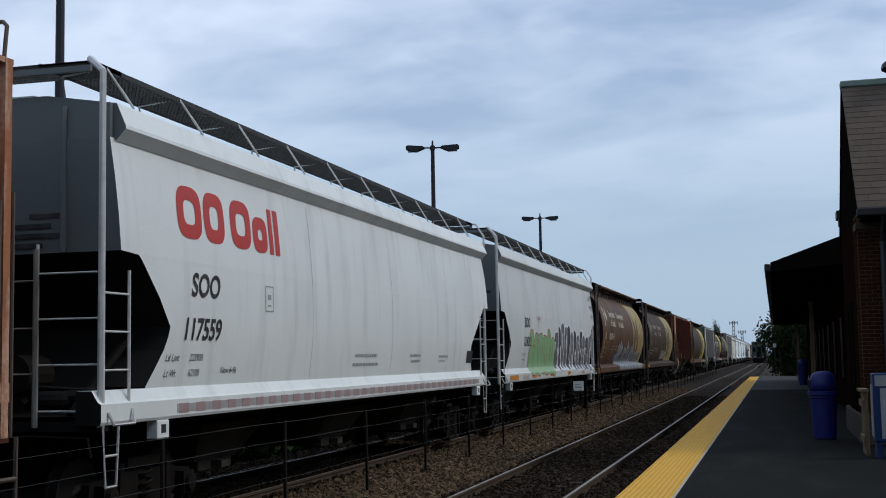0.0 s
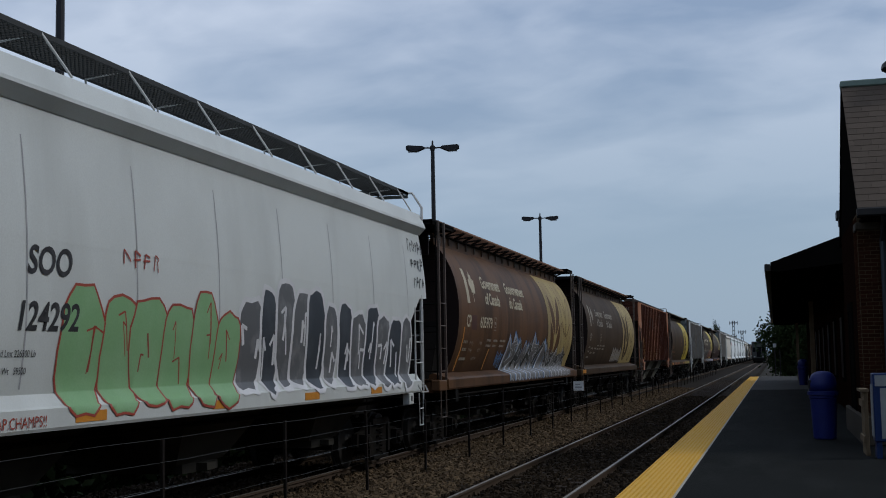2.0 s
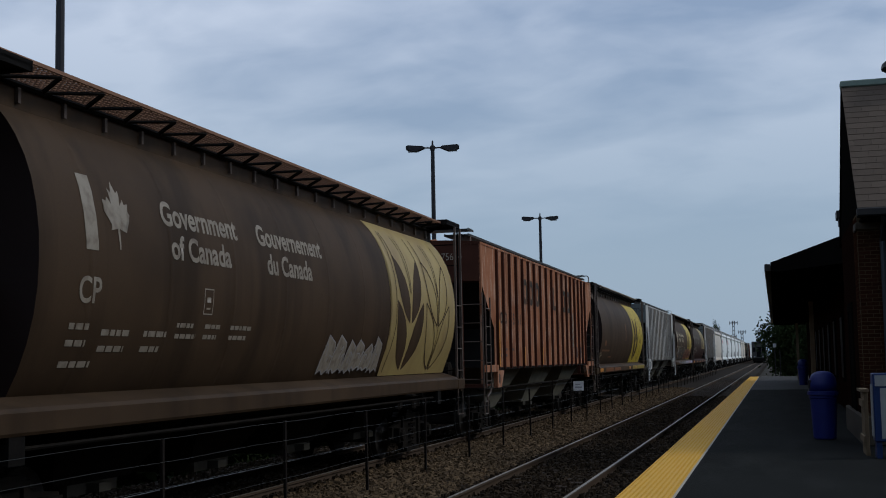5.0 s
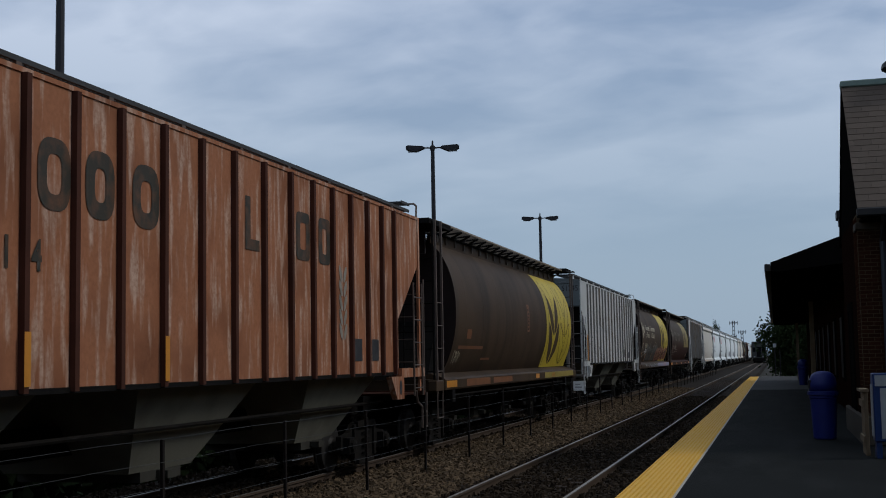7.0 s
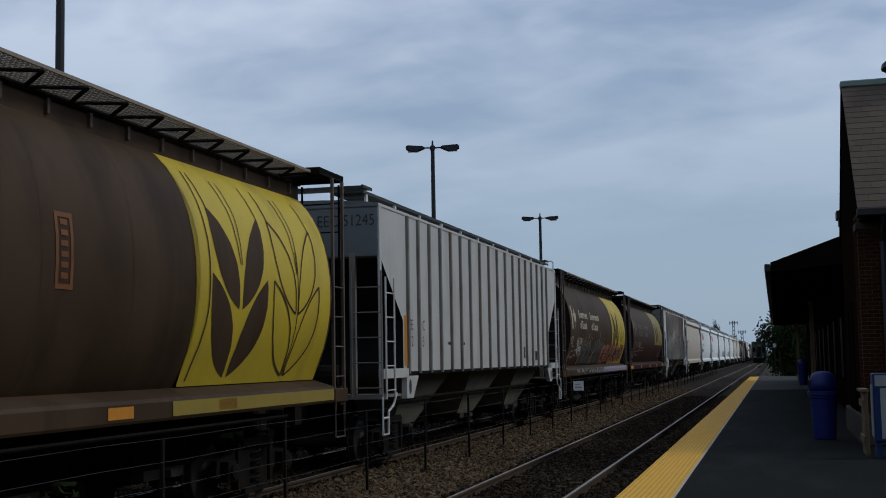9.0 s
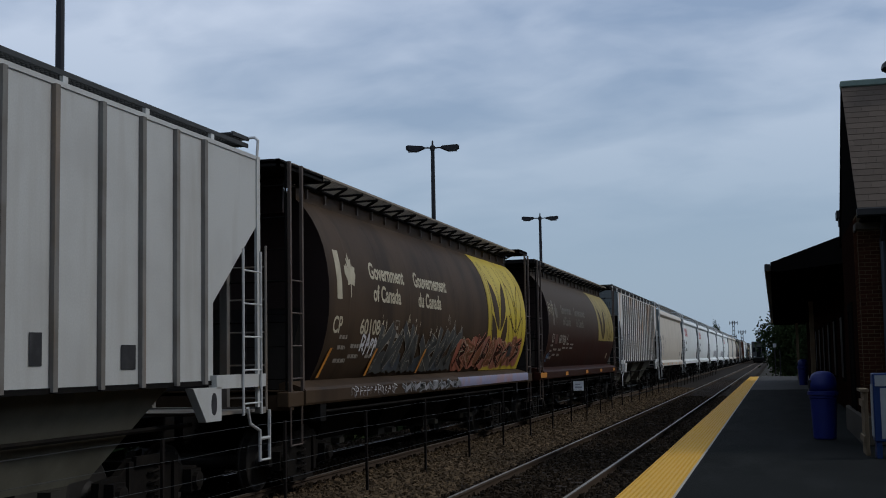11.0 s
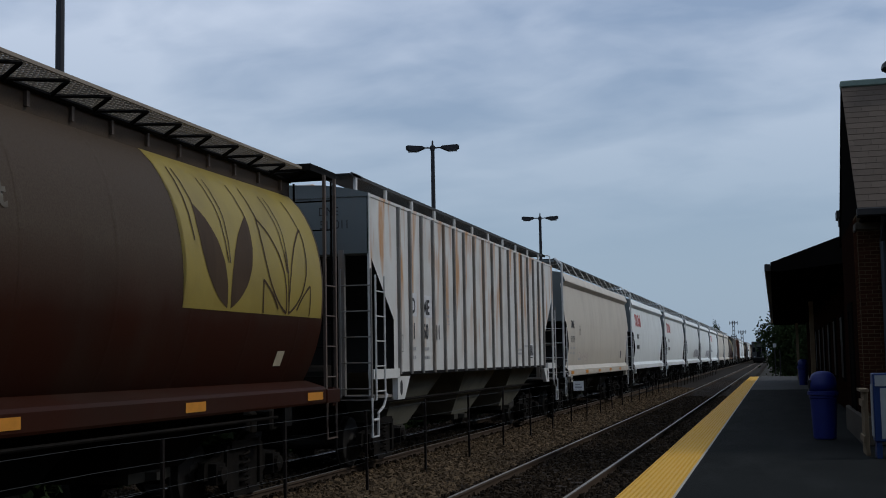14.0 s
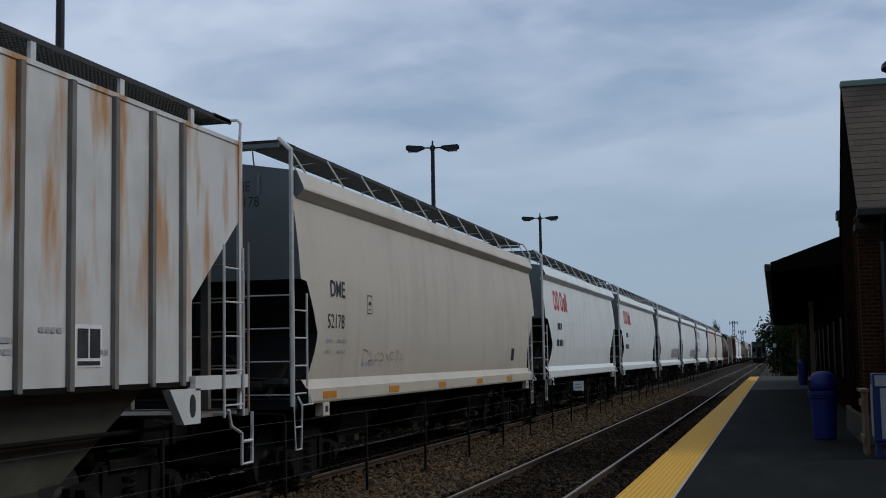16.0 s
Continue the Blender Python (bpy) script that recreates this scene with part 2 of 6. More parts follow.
M["spray_blue"] = material("blue_spray_paint", (0.09, 0.22, 0.42), 0.5, second=(0.16, 0.3, 0.5), scale=3, amount=0.6, grain=50, bump=0.02)
M["spray_orange"] = material("orange_red_spray_paint", (0.36, 0.12, 0.07), 0.5, second=(0.24, 0.12, 0.1), scale=2, amount=0.8, grain=50, bump=0.02)
M["spray_lilac"] = material("lilac_spray_paint", (0.20, 0.20, 0.29), 0.5, second=(0.30, 0.15, 0.11), scale=1.8, amount=0.9, grain=50, bump=0.02)
# Bed far darker than its stones: the gaps' shade is in the colour.
M["ballast"] = material("gap_shade_stone_bed", (0.018, 0.0135, 0.009), 0.95, second=(0.009, 0.0068, 0.0045), scale=9, amount=0.9, grain=35, bump=0.9, coords="Generated")
M["stone"] = material("ballast_stone", (0.15, 0.105, 0.062), 0.95, second=(0.10, 0.067, 0.038), scale=30, amount=0.7, grain=60, bump=0.3, per_island=1.0)
M["dark_stone"] = material("oily_ballast_stone", (0.042, 0.030, 0.019), 0.95, second=(0.03, 0.021, 0.013), scale=30, amount=0.7, grain=60, bump=0.3, per_island=1.0)
# Shade on the undercut end sheets, put into the colour.
M["slope"] = material("shade_black_slope_sheet", (0.016, 0.016, 0.0155), 0.8, second=(0.010, 0.0095, 0.009), scale=1.5, amount=0.7, grain=40, bump=0.06)
M["soil"] = material("dark_gravelly_soil", (0.035, 0.032, 0.026), 0.95, second=(0.022, 0.024, 0.016), scale=0.8, amount=0.8, grain=20, bump=0.5)
M["rail"] = material("rail_steel_web", (0.085, 0.062, 0.045), 0.8, 0.1, scale=6, amount=0.5, grain=50, bump=0.08)
M["railtop"] = material("polished_rail_head", (0.27, 0.25, 0.22), 0.5, 0.8, scale=2, amount=0.3, grain=50, bump=0.01)
M["tie"] = material("oily_timber_sleeper", (0.034, 0.026, 0.020), 0.9, second=(0.06, 0.047, 0.036), scale=4, amount=0.6, grain=25, bump=0.25, per_object=0.5)
M["asphalt"] = material("platform_asphalt", (0.0120, 0.0130, 0.0122), 0.9, spec=0.04, second=(0.0065, 0.007, 0.0066), scale=0.35, amount=0.9, grain=90, bump=0.25, streak=(0.026, 0.028, 0.0265), streak_amount=0.6, streak_scale=(1.6, 0.35, 1.0), slo=0.52, shi=0.75)
M["far_paving"] = material("pale_far_paving", (0.055, 0.055, 0.055), 0.9, second=(0.04, 0.04, 0.04), scale=0.5, amount=0.8, grain=90, bump=0.2)
M["tactile"] = material("yellow_tactile_paving", (0.62, 0.345, 0.035), 0.65, second=(0.50, 0.27, 0.03), scale=0.8, amount=0.6, grain=60, bump=0.05)
M["concrete"] = material("weathered_concrete", (0.18, 0.175, 0.16), 0.85, second=(0.2, 0.19, 0.17), scale=2, amount=0.6, grain=50, bump=0.15)
M["white_line"] = material("white_edge_paint", (0.40, 0.38, 0.34), 0.7, scale=5, amount=0.6, grain=60, bump=0.05)
M["shingle"] = material("brown_asphalt_shingle", (0.10, 0.080, 0.064), 0.95, second=(0.07, 0.056, 0.045), scale=2, amount=0.6, grain=80, bump=0.3, per_object=0.35)
# Station tones lowered: shade of eaves and canopy is put into the colour.
M["brick"] = material("dark_red_brick", (0.034, 0.0145, 0.0085), 0.95, spec=0.0, second=(0.020, 0.0085, 0.0055), scale=6, amount=0.6, grain=50, bump=0.2, per_object=0.55)
M["dark_brick"] = material("shaded_dark_brick", (0.011, 0.0055, 0.004), 0.95, spec=0.0, second=(0.008, 0.004, 0.003), scale=4, amount=0.6, grain=40, bump=0.2)
M["mortar"] = material("pale_mortar", (0.065, 0.050, 0.032), 0.95, spec=0.0, scale=8, amount=0.5, grain=60, bump=0.2)
M["limestone"] = material("grey_limestone", (0.05, 0.043, 0.034), 0.85, scale=4, amount=0.5, grain=50, bump=0.15)
M["dark_wood"] = material("near_black_timber", (0.006, 0.0055, 0.005), 0.9, spec=0.0, scale=4, amount=0.5, grain=30, bump=0.1)
M["copper"] = material("green_grey_ridge_metal", (0.16, 0.22, 0.19), 0.6, 0.2, scale=3, amount=0.5, grain=40, bump=0.05)
M["gutter"] = material("dark_gutter_metal", (0.02, 0.02, 0.02), 0.6, 0.2, scale=4, amount=0.5, grain=50, bump=0.04)
M["downspout"] = material("blue_grey_downspout", (0.03, 0.037, 0.045), 0.5, 0.2, scale=4, amount=0.5, grain=50, bump=0.04)
M["bin_blue"] = material("blue_plastic", (0.003, 0.010, 0.10), 0.55, second=(0.003, 0.008, 0.075), scale=5, amount=0.5, grain=60, bump=0.04)
M["box_blue"] = material("blue_enamel", (0.009, 0.026, 0.095), 0.4, scale=5, amount=0.5, grain=60, bump=0.03)
M["box_white"] = material("white_poster_card", (0.27, 0.285, 0.29), 0.5, scale=6, amount=0.5, grain=60, bump=0.02)
M["sign_white"] = material("white_sign_enamel", (0.80, 0.82, 0.82), 0.5, scale=6, amount=0.4, grain=60, bump=0.02)
M["timber"] = material("weathered_timber", (0.15, 0.115, 0.075), 0.85, scale=5, amount=0.6, grain=30, bump=0.2)
M["pole"] = material("black_pole_paint", (0.012, 0.012, 0.016), 0.5, scale=5, amount=0.4, grain=50, bump=0.03)
M["lens"] = material("lamp_lens", (0.20, 0.22, 0.22), 0.25, scale=5, amount=0.3, grain=50, bump=0.02)
M["fence"] = material("rusty_dark_fence_steel", (0.014, 0.011, 0.0095), 0.8, scale=6, amount=0.6, grain=50, bump=0.08)
M["wire"] = material("fence_wire", (0.05, 0.05, 0.045), 0.5, 0.5, scale=6, amount=0.4, grain=50, bump=0.0)
M["bark"] = material("tree_bark", (0.07, 0.055, 0.04), 0.9, scale=6, amount=0.6, grain=20, bump=0.4)
M["leaf"] = material("dark_green_leaves", (0.020, 0.034, 0.012), 0.8, second=(0.036, 0.048, 0.016), scale=1.2, amount=0.8, grain=10, bump=0.0)
M["coach"] = material("stainless_coach_steel", (0.05, 0.052, 0.054), 0.45, 0.4, scale=2, amount=0.5, grain=40, bump=0.03)
M["glass"] = material("dark_window_glass", (0.008, 0.008, 0.009), 0.6, spec=0.01, scale=2, amount=0.3, grain=40, bump=0.0)
M["mast"] = material("galvanised_mast_steel", (0.07, 0.075, 0.08), 0.6, 0.3, scale=3, amount=0.4, grain=40, bump=0.02)


# ---- mesh helpers ----
def part(name, bm, mat, parent=None, label="", smooth=False):
    """Links a bmesh as one mesh object, under a thing or a part if given."""
    me = bpy.data.meshes.new(name)
    if smooth:
        for f in bm.faces:
            f.smooth = True
    bm.to_mesh(me)
    bm.free()
    for mm in (mat if isinstance(mat, (list, tuple)) else (mat,)):
        me.materials.append(mm)
    ob = new(name, me)
    ob.parent = parent
    return tagged(ob, label)


def box(bm, x0, x1, y0, y1, z0, z1, m=0):
    v = [bm.verts.new((x, y, z)) for z in (z0, z1) for y in (y0, y1) for x in (x0, x1)]
    for idx in ((0, 2, 3, 1), (4, 5, 7, 6), (0, 1, 5, 4), (2, 6, 7, 3), (0, 4, 6, 2), (1, 3, 7, 5)):
        bm.faces.new([v[i] for i in idx]).material_index = m
    return v


def boxes(*spans, bevel=0.0):
    bm = bmesh.new()
    for s in spans:
        box(bm, *s)
    if bevel:
        bmesh.ops.bevel(bm, geom=bm.edges[:], offset=bevel, segments=1, affect="EDGES", profile=0.5)
    return bm


def tube(bm, pts, r=0.02, n=6, m=0):
    """A round bar along a line of points."""
    pts = [Vector(q) for q in pts]
    rings = []
    for i, q in enumerate(pts):
        d = ((pts[min(i + 1, len(pts) - 1)] - q).normalized() + (q - pts[max(i - 1, 0)]).normalized()).normalized()
        a = d.cross(Vector((0, 0, 1)) if abs(d.z) < 0.9 else Vector((1, 0, 0))).normalized()
        b = d.cross(a)
        rings.append([bm.verts.new(q + (a * math.cos(k * math.tau / n) + b * math.sin(k * math.tau / n)) * r) for k in range(n)])
    for a, b in zip(rings, rings[1:]):
        for k in range(n):
            bm.faces.new((a[k], a[(k + 1) % n], b[(k + 1) % n], b[k])).material_index = m
    bm.faces.new(rings[0][::-1]).material_index = m
    bm.faces.new(rings[-1]).material_index = m
    return bm


def tubes(*lines, r=0.02, n=6):
    bm = bmesh.new()
    for pts in lines:
        tube(bm, pts, r, n)
    return bm


def lathe(profile, n=24, axis="z"):
    """A turned body from (radius, height) pairs."""
    bm = bmesh.new()
    rings = []
    for r, h in profile:
        ring = []
        for k in range(n):
            c, s = r * math.cos(k * math.tau / n), r * math.sin(k * math.tau / n)
            ring.append(bm.verts.new((c, s, h) if axis == "z" else (h, c, s)))
        rings.append(ring)
    for a, b in zip(rings, rings[1:]):
        for k in range(n):
            bm.faces.new((a[k], a[(k + 1) % n], b[(k + 1) % n], b[k]))
    bm.faces.new(rings[0][::-1])
    bm.faces.new(rings[-1])
    bmesh.ops.recalc_face_normals(bm, faces=bm.faces)
    return bm


def extrude_poly(bm, pts, axis, a, b, m=0):
    """A flat outline in two axes, given thickness from a to b along the third."""
    def at(p, h):
        return {"x": (h, p[0], p[1]), "y": (p[0], h, p[1]), "z": (p[0], p[1], h)}[axis]
    lo = [bm.verts.new(at(p, a)) for p in pts]
    hi = [bm.verts.new(at(p, b)) for p in pts]
    fs = [bm.faces.new(lo[::-1]), bm.faces.new(hi)]
    n = len(pts)
    for i in range(n):
        fs.append(bm.faces.new((lo[i], lo[(i + 1) % n], hi[(i + 1) % n], hi[i])))
    for f in fs:
        f.material_index = m
    bmesh.ops.recalc_face_normals(bm, faces=fs)
    return bm


def thing(name, label, category, group="", kind="", at=None):
    ob = new(name)
    ob.empty_display_size = 0.3
    if at is not None:
        ob.matrix_basis = at
    return tagged(ob, label, category, group, kind)


# ---- ground and tracks ----
bm = bmesh.new()
box(bm, -700, 700, -120, 2500, -1.2, -0.62)
tagged(part("ground", bm, M["soil"]), "dark gravelly ground that reaches the horizon", "ground", kind="structure")

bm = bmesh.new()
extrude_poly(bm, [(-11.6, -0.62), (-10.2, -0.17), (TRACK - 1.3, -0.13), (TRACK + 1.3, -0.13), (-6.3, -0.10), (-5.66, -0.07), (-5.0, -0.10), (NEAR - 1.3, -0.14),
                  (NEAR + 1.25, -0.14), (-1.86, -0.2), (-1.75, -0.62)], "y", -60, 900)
tagged(part("ballast_bed", bm, M["ballast"]), "brown crushed-stone ballast bed under both tracks, darkened as shade between stones", "ballast", kind="structure")


def rail(x, name_label, shine=1):
    bm = bmesh.new()
    sec = [(-0.07, -0.16), (0.07, -0.16), (0.07, -0.145), (0.012, -0.12), (0.012, -0.045), (0.036, -0.03), (0.036, -0.003), (-0.036, -0.003), (-0.036, -0.03), (-0.012, -0.045), (-0.012, -0.12), (-0.07, -0.145)]
    extrude_poly(bm, [(x + a, z) for a, z in sec], "y", -60, 900)
    box(bm, x - 0.016, x + 0.020, -60, 900, -0.003, 0.002, shine)
    tagged(part("rail", bm, [M["rail"], M["railtop"]]), name_label, "rail", "running rails", "structure")


for x in (TRACK - 0.753, TRACK + 0.753):
    rail(x, "dull running rail under the freight train")
rail(NEAR - 0.753, "polished steel running rail of the empty track beside the platform")
rail(NEAR + 0.753, "polished steel running rail nearest the platform edge")


# ---- platform ----
EDGE, STRIP, PZ = -1.81, -1.18, 0.206
bm = boxes((STRIP, 14.0, -12, 92.8, -0.62, PZ))
platform = tagged(part("platform", bm, M["asphalt"]), "low dark asphalt station platform beside the track", "platform", kind="structure")
bm = boxes((EDGE + 0.02, STRIP, -12, 92.8, -0.62, PZ - 0.006))
part("platform_edge", bm, M["concrete"], platform)
part("end_paving", boxes((STRIP + 0.03, 6.0, 58.0, 92.8, PZ - 0.02, PZ + 0.004)), M["far_paving"], platform, "paler paving at the platform's far end")
part("edge_line", boxes((STRIP, STRIP + 0.03, -12, 92.8, PZ, PZ + 0.004)), M["white_line"], platform, "thin worn white line")
part("end_kerb", boxes((EDGE + 0.02, 4.0, 92.8, 93.05, -0.62, PZ + 0.004)), M["concrete"], platform, "pale concrete kerb at the platform's end")


# ---- unseen walls, added to block low skylight and deepen the shade ----
for nm, lab, span in (("wall_south", "added unseen wall behind the camera that blocks low skylight", (-1.4, 14.0, -9.0, -8.6, -0.62, 10.0)),
                      ("wall_east", "added unseen wall behind the platform that blocks low skylight", (14.0, 14.4, -9.0, 92.0, -0.62, 9.5)),
                      ("wall_west", "added unseen wall beyond the lamp posts that blocks backlight", (-26.4, -26.0, -60.0, 300.0, -0.62, 8.0))):
    tagged(part(nm, boxes(span), M["brick"]), lab, "wall", kind="structure")


# ---- freight cars ----
def oval(cy, cz, ry, rz, n=18, power=2.6, lean=0.0, rough=0.0, rng=None):
    pts = []
    for k in range(n):
        a = math.tau * k / n
        c, s = math.cos(a), math.sin(a)
        r = 1 + (rng.uniform(-rough, rough) if rng else 0)
        y = math.copysign(abs(c) ** (2 / power), c) * ry * r
        z = math.copysign(abs(s) ** (2 / power), s) * rz * r
        pts.append((cy + y + lean * z, cz + z))
    return pts


def loft(levels, half, slope_below=0.0, y_shift=0.0):
    """A car body from (z, half width, end inset at the leading end, at the trailing end) levels, closed at ends, top
    and bottom. Ends take material 1, or the shade-coloured material 2 below slope_below.
    """
    bm = bmesh.new()
    rows = []
    for z, w, e0, e1 in levels:
        rows.append({(sx, sy): bm.verts.new((sx * w, sy * half - sy * (e0 if sy < 0 else e1) + y_shift, z)) for sx in (-1, 1) for sy in (-1, 1)})
    for (a, b), (lv, *_) in zip(zip(rows, rows[1:]), levels):
        for sx in (-1, 1):
            bm.faces.new((a[sx, -1], a[sx, 1], b[sx, 1], b[sx, -1])).smooth = True
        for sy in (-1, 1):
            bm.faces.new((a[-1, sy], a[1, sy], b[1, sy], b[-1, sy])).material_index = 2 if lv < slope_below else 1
    for r in (rows[0], rows[-1]):
        bm.faces.new((r[-1, -1], r[1, -1], r[1, 1], r[-1, 1]))
    bmesh.ops.recalc_face_normals(bm, faces=bm.faces)
    for e in bm.edges:
        if len({f.material_index for f in e.link_faces}) > 1:
            e.smooth = False
    return bm


def width_at(levels, z):
    for (z0, w0, *_), (z1, w1, *_) in zip(levels, levels[1:]):
        if z0 <= z <= z1:
            return w0 + (w1 - w0) * (z - z0) / max(z1 - z0, 1e-6)
    return levels[0][1] if z < levels[0][0] else levels[-1][1]


def truck_bm():
    """One cast side frame with journals and a spring nest."""
    bm = bmesh.new()
    out = [(-1.15, 0.36), (-1.12, 0.58), (-0.72, 0.62), (-0.42, 0.78), (0.42, 0.78), (0.72, 0.62), (1.12, 0.58), (1.15, 0.36), (0.72, 0.36), (0.5, 0.2), (0.42, 0.12), (-0.42, 0.12), (-0.5, 0.2), (-0.72, 0.36)]
    extrude_poly(bm, out, "x", 0.0, 0.09)
    for y in (-0.89, 0.89):
        box(bm, 0.03, 0.20, y - 0.13, y + 0.13, 0.30, 0.56)
    for y in (-0.52, 0.52):
        box(bm, 0.09, 0.13, y - 0.05, y + 0.05, 0.2, 0.75)
    box(bm, 0.09, 0.15, -0.45, 0.45, 0.70, 0.80)
    box(bm, 0.09, 0.15, -0.4, 0.4, 0.10, 0.17)
    return bm


def spring_bm():
    bm = bmesh.new()
    pts = []
    for k in range(49):
        a = k / 48 * math.tau * 4.5
        pts.append((0.12 + 0.05 * math.cos(a), 0.10 * math.sin(a), 0.18 + 0.5 * k / 48))
    tube(bm, pts, 0.018, 5)
    return bm


def shared(name, bm, mat):
    me = bpy.data.meshes.new(name)
    bm.to_mesh(me)
    bm.free()
    me.materials.append(mat)
    return me


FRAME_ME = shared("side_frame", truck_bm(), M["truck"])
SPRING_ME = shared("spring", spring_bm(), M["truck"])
WHEEL_ME = shared("wheelset", None or (lambda b: (tube(b, [(-0.95, 0, 0), (0.95, 0, 0)], 0.085, 10), b)[1])(
    (lambda b: b)(lathe([(0.12, -0.86), (0.16, -0.82), (0.40, -0.81), (0.42, -0.80), (0.42, -0.71), (0.45, -0.70), (0.45, -0.67), (0.36, -0.68), (0.12, -0.70),
                         (0.12, 0.70), (0.36, 0.68), (0.45, 0.67), (0.45, 0.70), (0.42, 0.71), (0.42, 0.80), (0.40, 0.81), (0.16, 0.82), (0.12, 0.86)], 24, "x"))), M["wheel"])
CAP_ME = shared("bearing_cap", lathe([(0.05, 0.26), (0.10, 0.25), (0.11, 0.18), (0.11, 0.14)], 12, "x"), M["truck"])
WHEELS = []


def add_trucks(car, centres):
    for cy in centres:
        bolster = part("truck", boxes((-0.95, 0.95, cy - 0.2, cy + 0.2, 0.42, 0.72), (-0.3, 0.3, cy - 0.3, cy + 0.3, 0.72, 0.9)), M["truck"], car)
        for sx in (-1, 1):
            for me, nm in ((FRAME_ME, "side_frame"), (SPRING_ME, "spring")):
                ob = new(nm, me)
                ob.parent = bolster
                ob.matrix_basis = pose(sx * 0.98, cy, 0, 0, 0, 0 if sx > 0 else 180)
            for dy in (-0.89, 0.89):
                ob = new("bearing_cap", CAP_ME)
                ob.parent = bolster
                ob.matrix_basis = pose(sx * 0.98, cy + dy, 0.43, 0, 0, 0 if sx > 0 else 180)
        for dy in (-0.89, 0.89):
            ob = new("wheelset", WHEEL_ME)
            ob.parent = bolster
            ob.location = (0, cy + dy, 0.42)
            WHEELS.append((ob, (0, cy + dy, 0.42)))


def add_underframe(car, half, bays, sill_z, hop_mat, low=0.45):
    """Centre sill, couplers, discharge hoppers with slanted sheets, and the brake pipe."""
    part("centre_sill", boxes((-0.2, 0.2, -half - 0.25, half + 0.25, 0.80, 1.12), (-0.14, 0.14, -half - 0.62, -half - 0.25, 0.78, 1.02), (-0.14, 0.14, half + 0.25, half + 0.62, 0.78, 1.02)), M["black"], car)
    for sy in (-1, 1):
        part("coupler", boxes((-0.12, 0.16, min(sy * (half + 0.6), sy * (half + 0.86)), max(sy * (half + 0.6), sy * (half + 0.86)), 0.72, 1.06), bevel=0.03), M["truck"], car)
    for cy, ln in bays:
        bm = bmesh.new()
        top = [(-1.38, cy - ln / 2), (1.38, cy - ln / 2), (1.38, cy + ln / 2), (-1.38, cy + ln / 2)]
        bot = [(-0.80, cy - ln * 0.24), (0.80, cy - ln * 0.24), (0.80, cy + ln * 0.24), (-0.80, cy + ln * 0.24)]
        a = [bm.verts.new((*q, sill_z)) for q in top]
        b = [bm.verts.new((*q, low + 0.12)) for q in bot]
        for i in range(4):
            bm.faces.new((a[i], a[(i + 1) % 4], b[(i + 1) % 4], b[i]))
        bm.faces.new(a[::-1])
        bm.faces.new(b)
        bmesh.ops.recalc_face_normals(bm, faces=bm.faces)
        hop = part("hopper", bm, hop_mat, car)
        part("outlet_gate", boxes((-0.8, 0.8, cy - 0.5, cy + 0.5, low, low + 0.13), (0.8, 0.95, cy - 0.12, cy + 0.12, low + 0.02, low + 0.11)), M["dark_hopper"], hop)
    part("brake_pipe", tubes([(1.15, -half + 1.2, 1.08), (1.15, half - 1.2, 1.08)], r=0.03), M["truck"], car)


def grating(bm, x0, x1, y0, y1, z, step=0.08, t=0.04, gap=0.045):
    """Open walkway: edge bars, bearing bars and cross bars."""
    for x in (x0, x1):
        box(bm, x - 0.012, x + 0.012, y0, y1, z - t, z + 0.012)
    n = max(2, int(abs(x1 - x0) / gap))
    for k in range(1, n):
        x = x0 + (x1 - x0) * k / n
        box(bm, x - 0.006, x + 0.006, y0, y1, z - t * 0.7, z)
    k = y0
    while k < y1:
        box(bm, min(x0, x1), max(x0, x1), k, k + 0.022, z - t * 0.6, z - 0.002)
        k += step


def ladder(car, x, y0, y1, z0, z1, mat, rungs=None, along="y", r=0.012, post=0.017):
    """Two stiles and rungs in the plane of the car's side (along y) or end (along x)."""
    lines = []
    if along == "y":
        a, b = (x, y0), (x, y1)
    else:
        a, b = (y0, x), (y1, x)
    bm = bmesh.new()
    tube(bm, [(*a, z0), (*a, z1)], post)
    tube(bm, [(*b, z0), (*b, z1)], post)
    n = rungs or int((z1 - z0) / 0.42)
    for k in range(n):
        z = z0 + (z1 - z0) * (k + 0.35) / n
        tube(bm, [(*a, z), (*b, z)], r)
    return part("ladder", bm, mat, car)


SINGLE = ("reflector", "placard", "sill_coat", "patch", "panel_seam", "flag_mark", "label_patch")


def decal(car, name, polys, levels, mat, lift=0.006, side=1, label="", slices=0.12, y_shift=0.0):
    """Flat outlines in (y, z), laid on the car's curved side."""
    if len(polys) > 1 and name in SINGLE:
        return [decal(car, name, [q], levels, mat, lift, side, label, slices, y_shift) for q in polys][0]
    bm = bmesh.new()
    for pts in polys:
        try:
            bm.faces.new([bm.verts.new((0, q[0], q[1])) for q in pts])
        except ValueError:
            pass
    bmesh.ops.triangulate(bm, faces=bm.faces[:])
    wrap(bm, levels, lift, side, slices)
    ob = part(name, bm, mat, car, label, smooth=True)
    return tagged(ob, kind="stuff") if len(polys) > 8 else ob


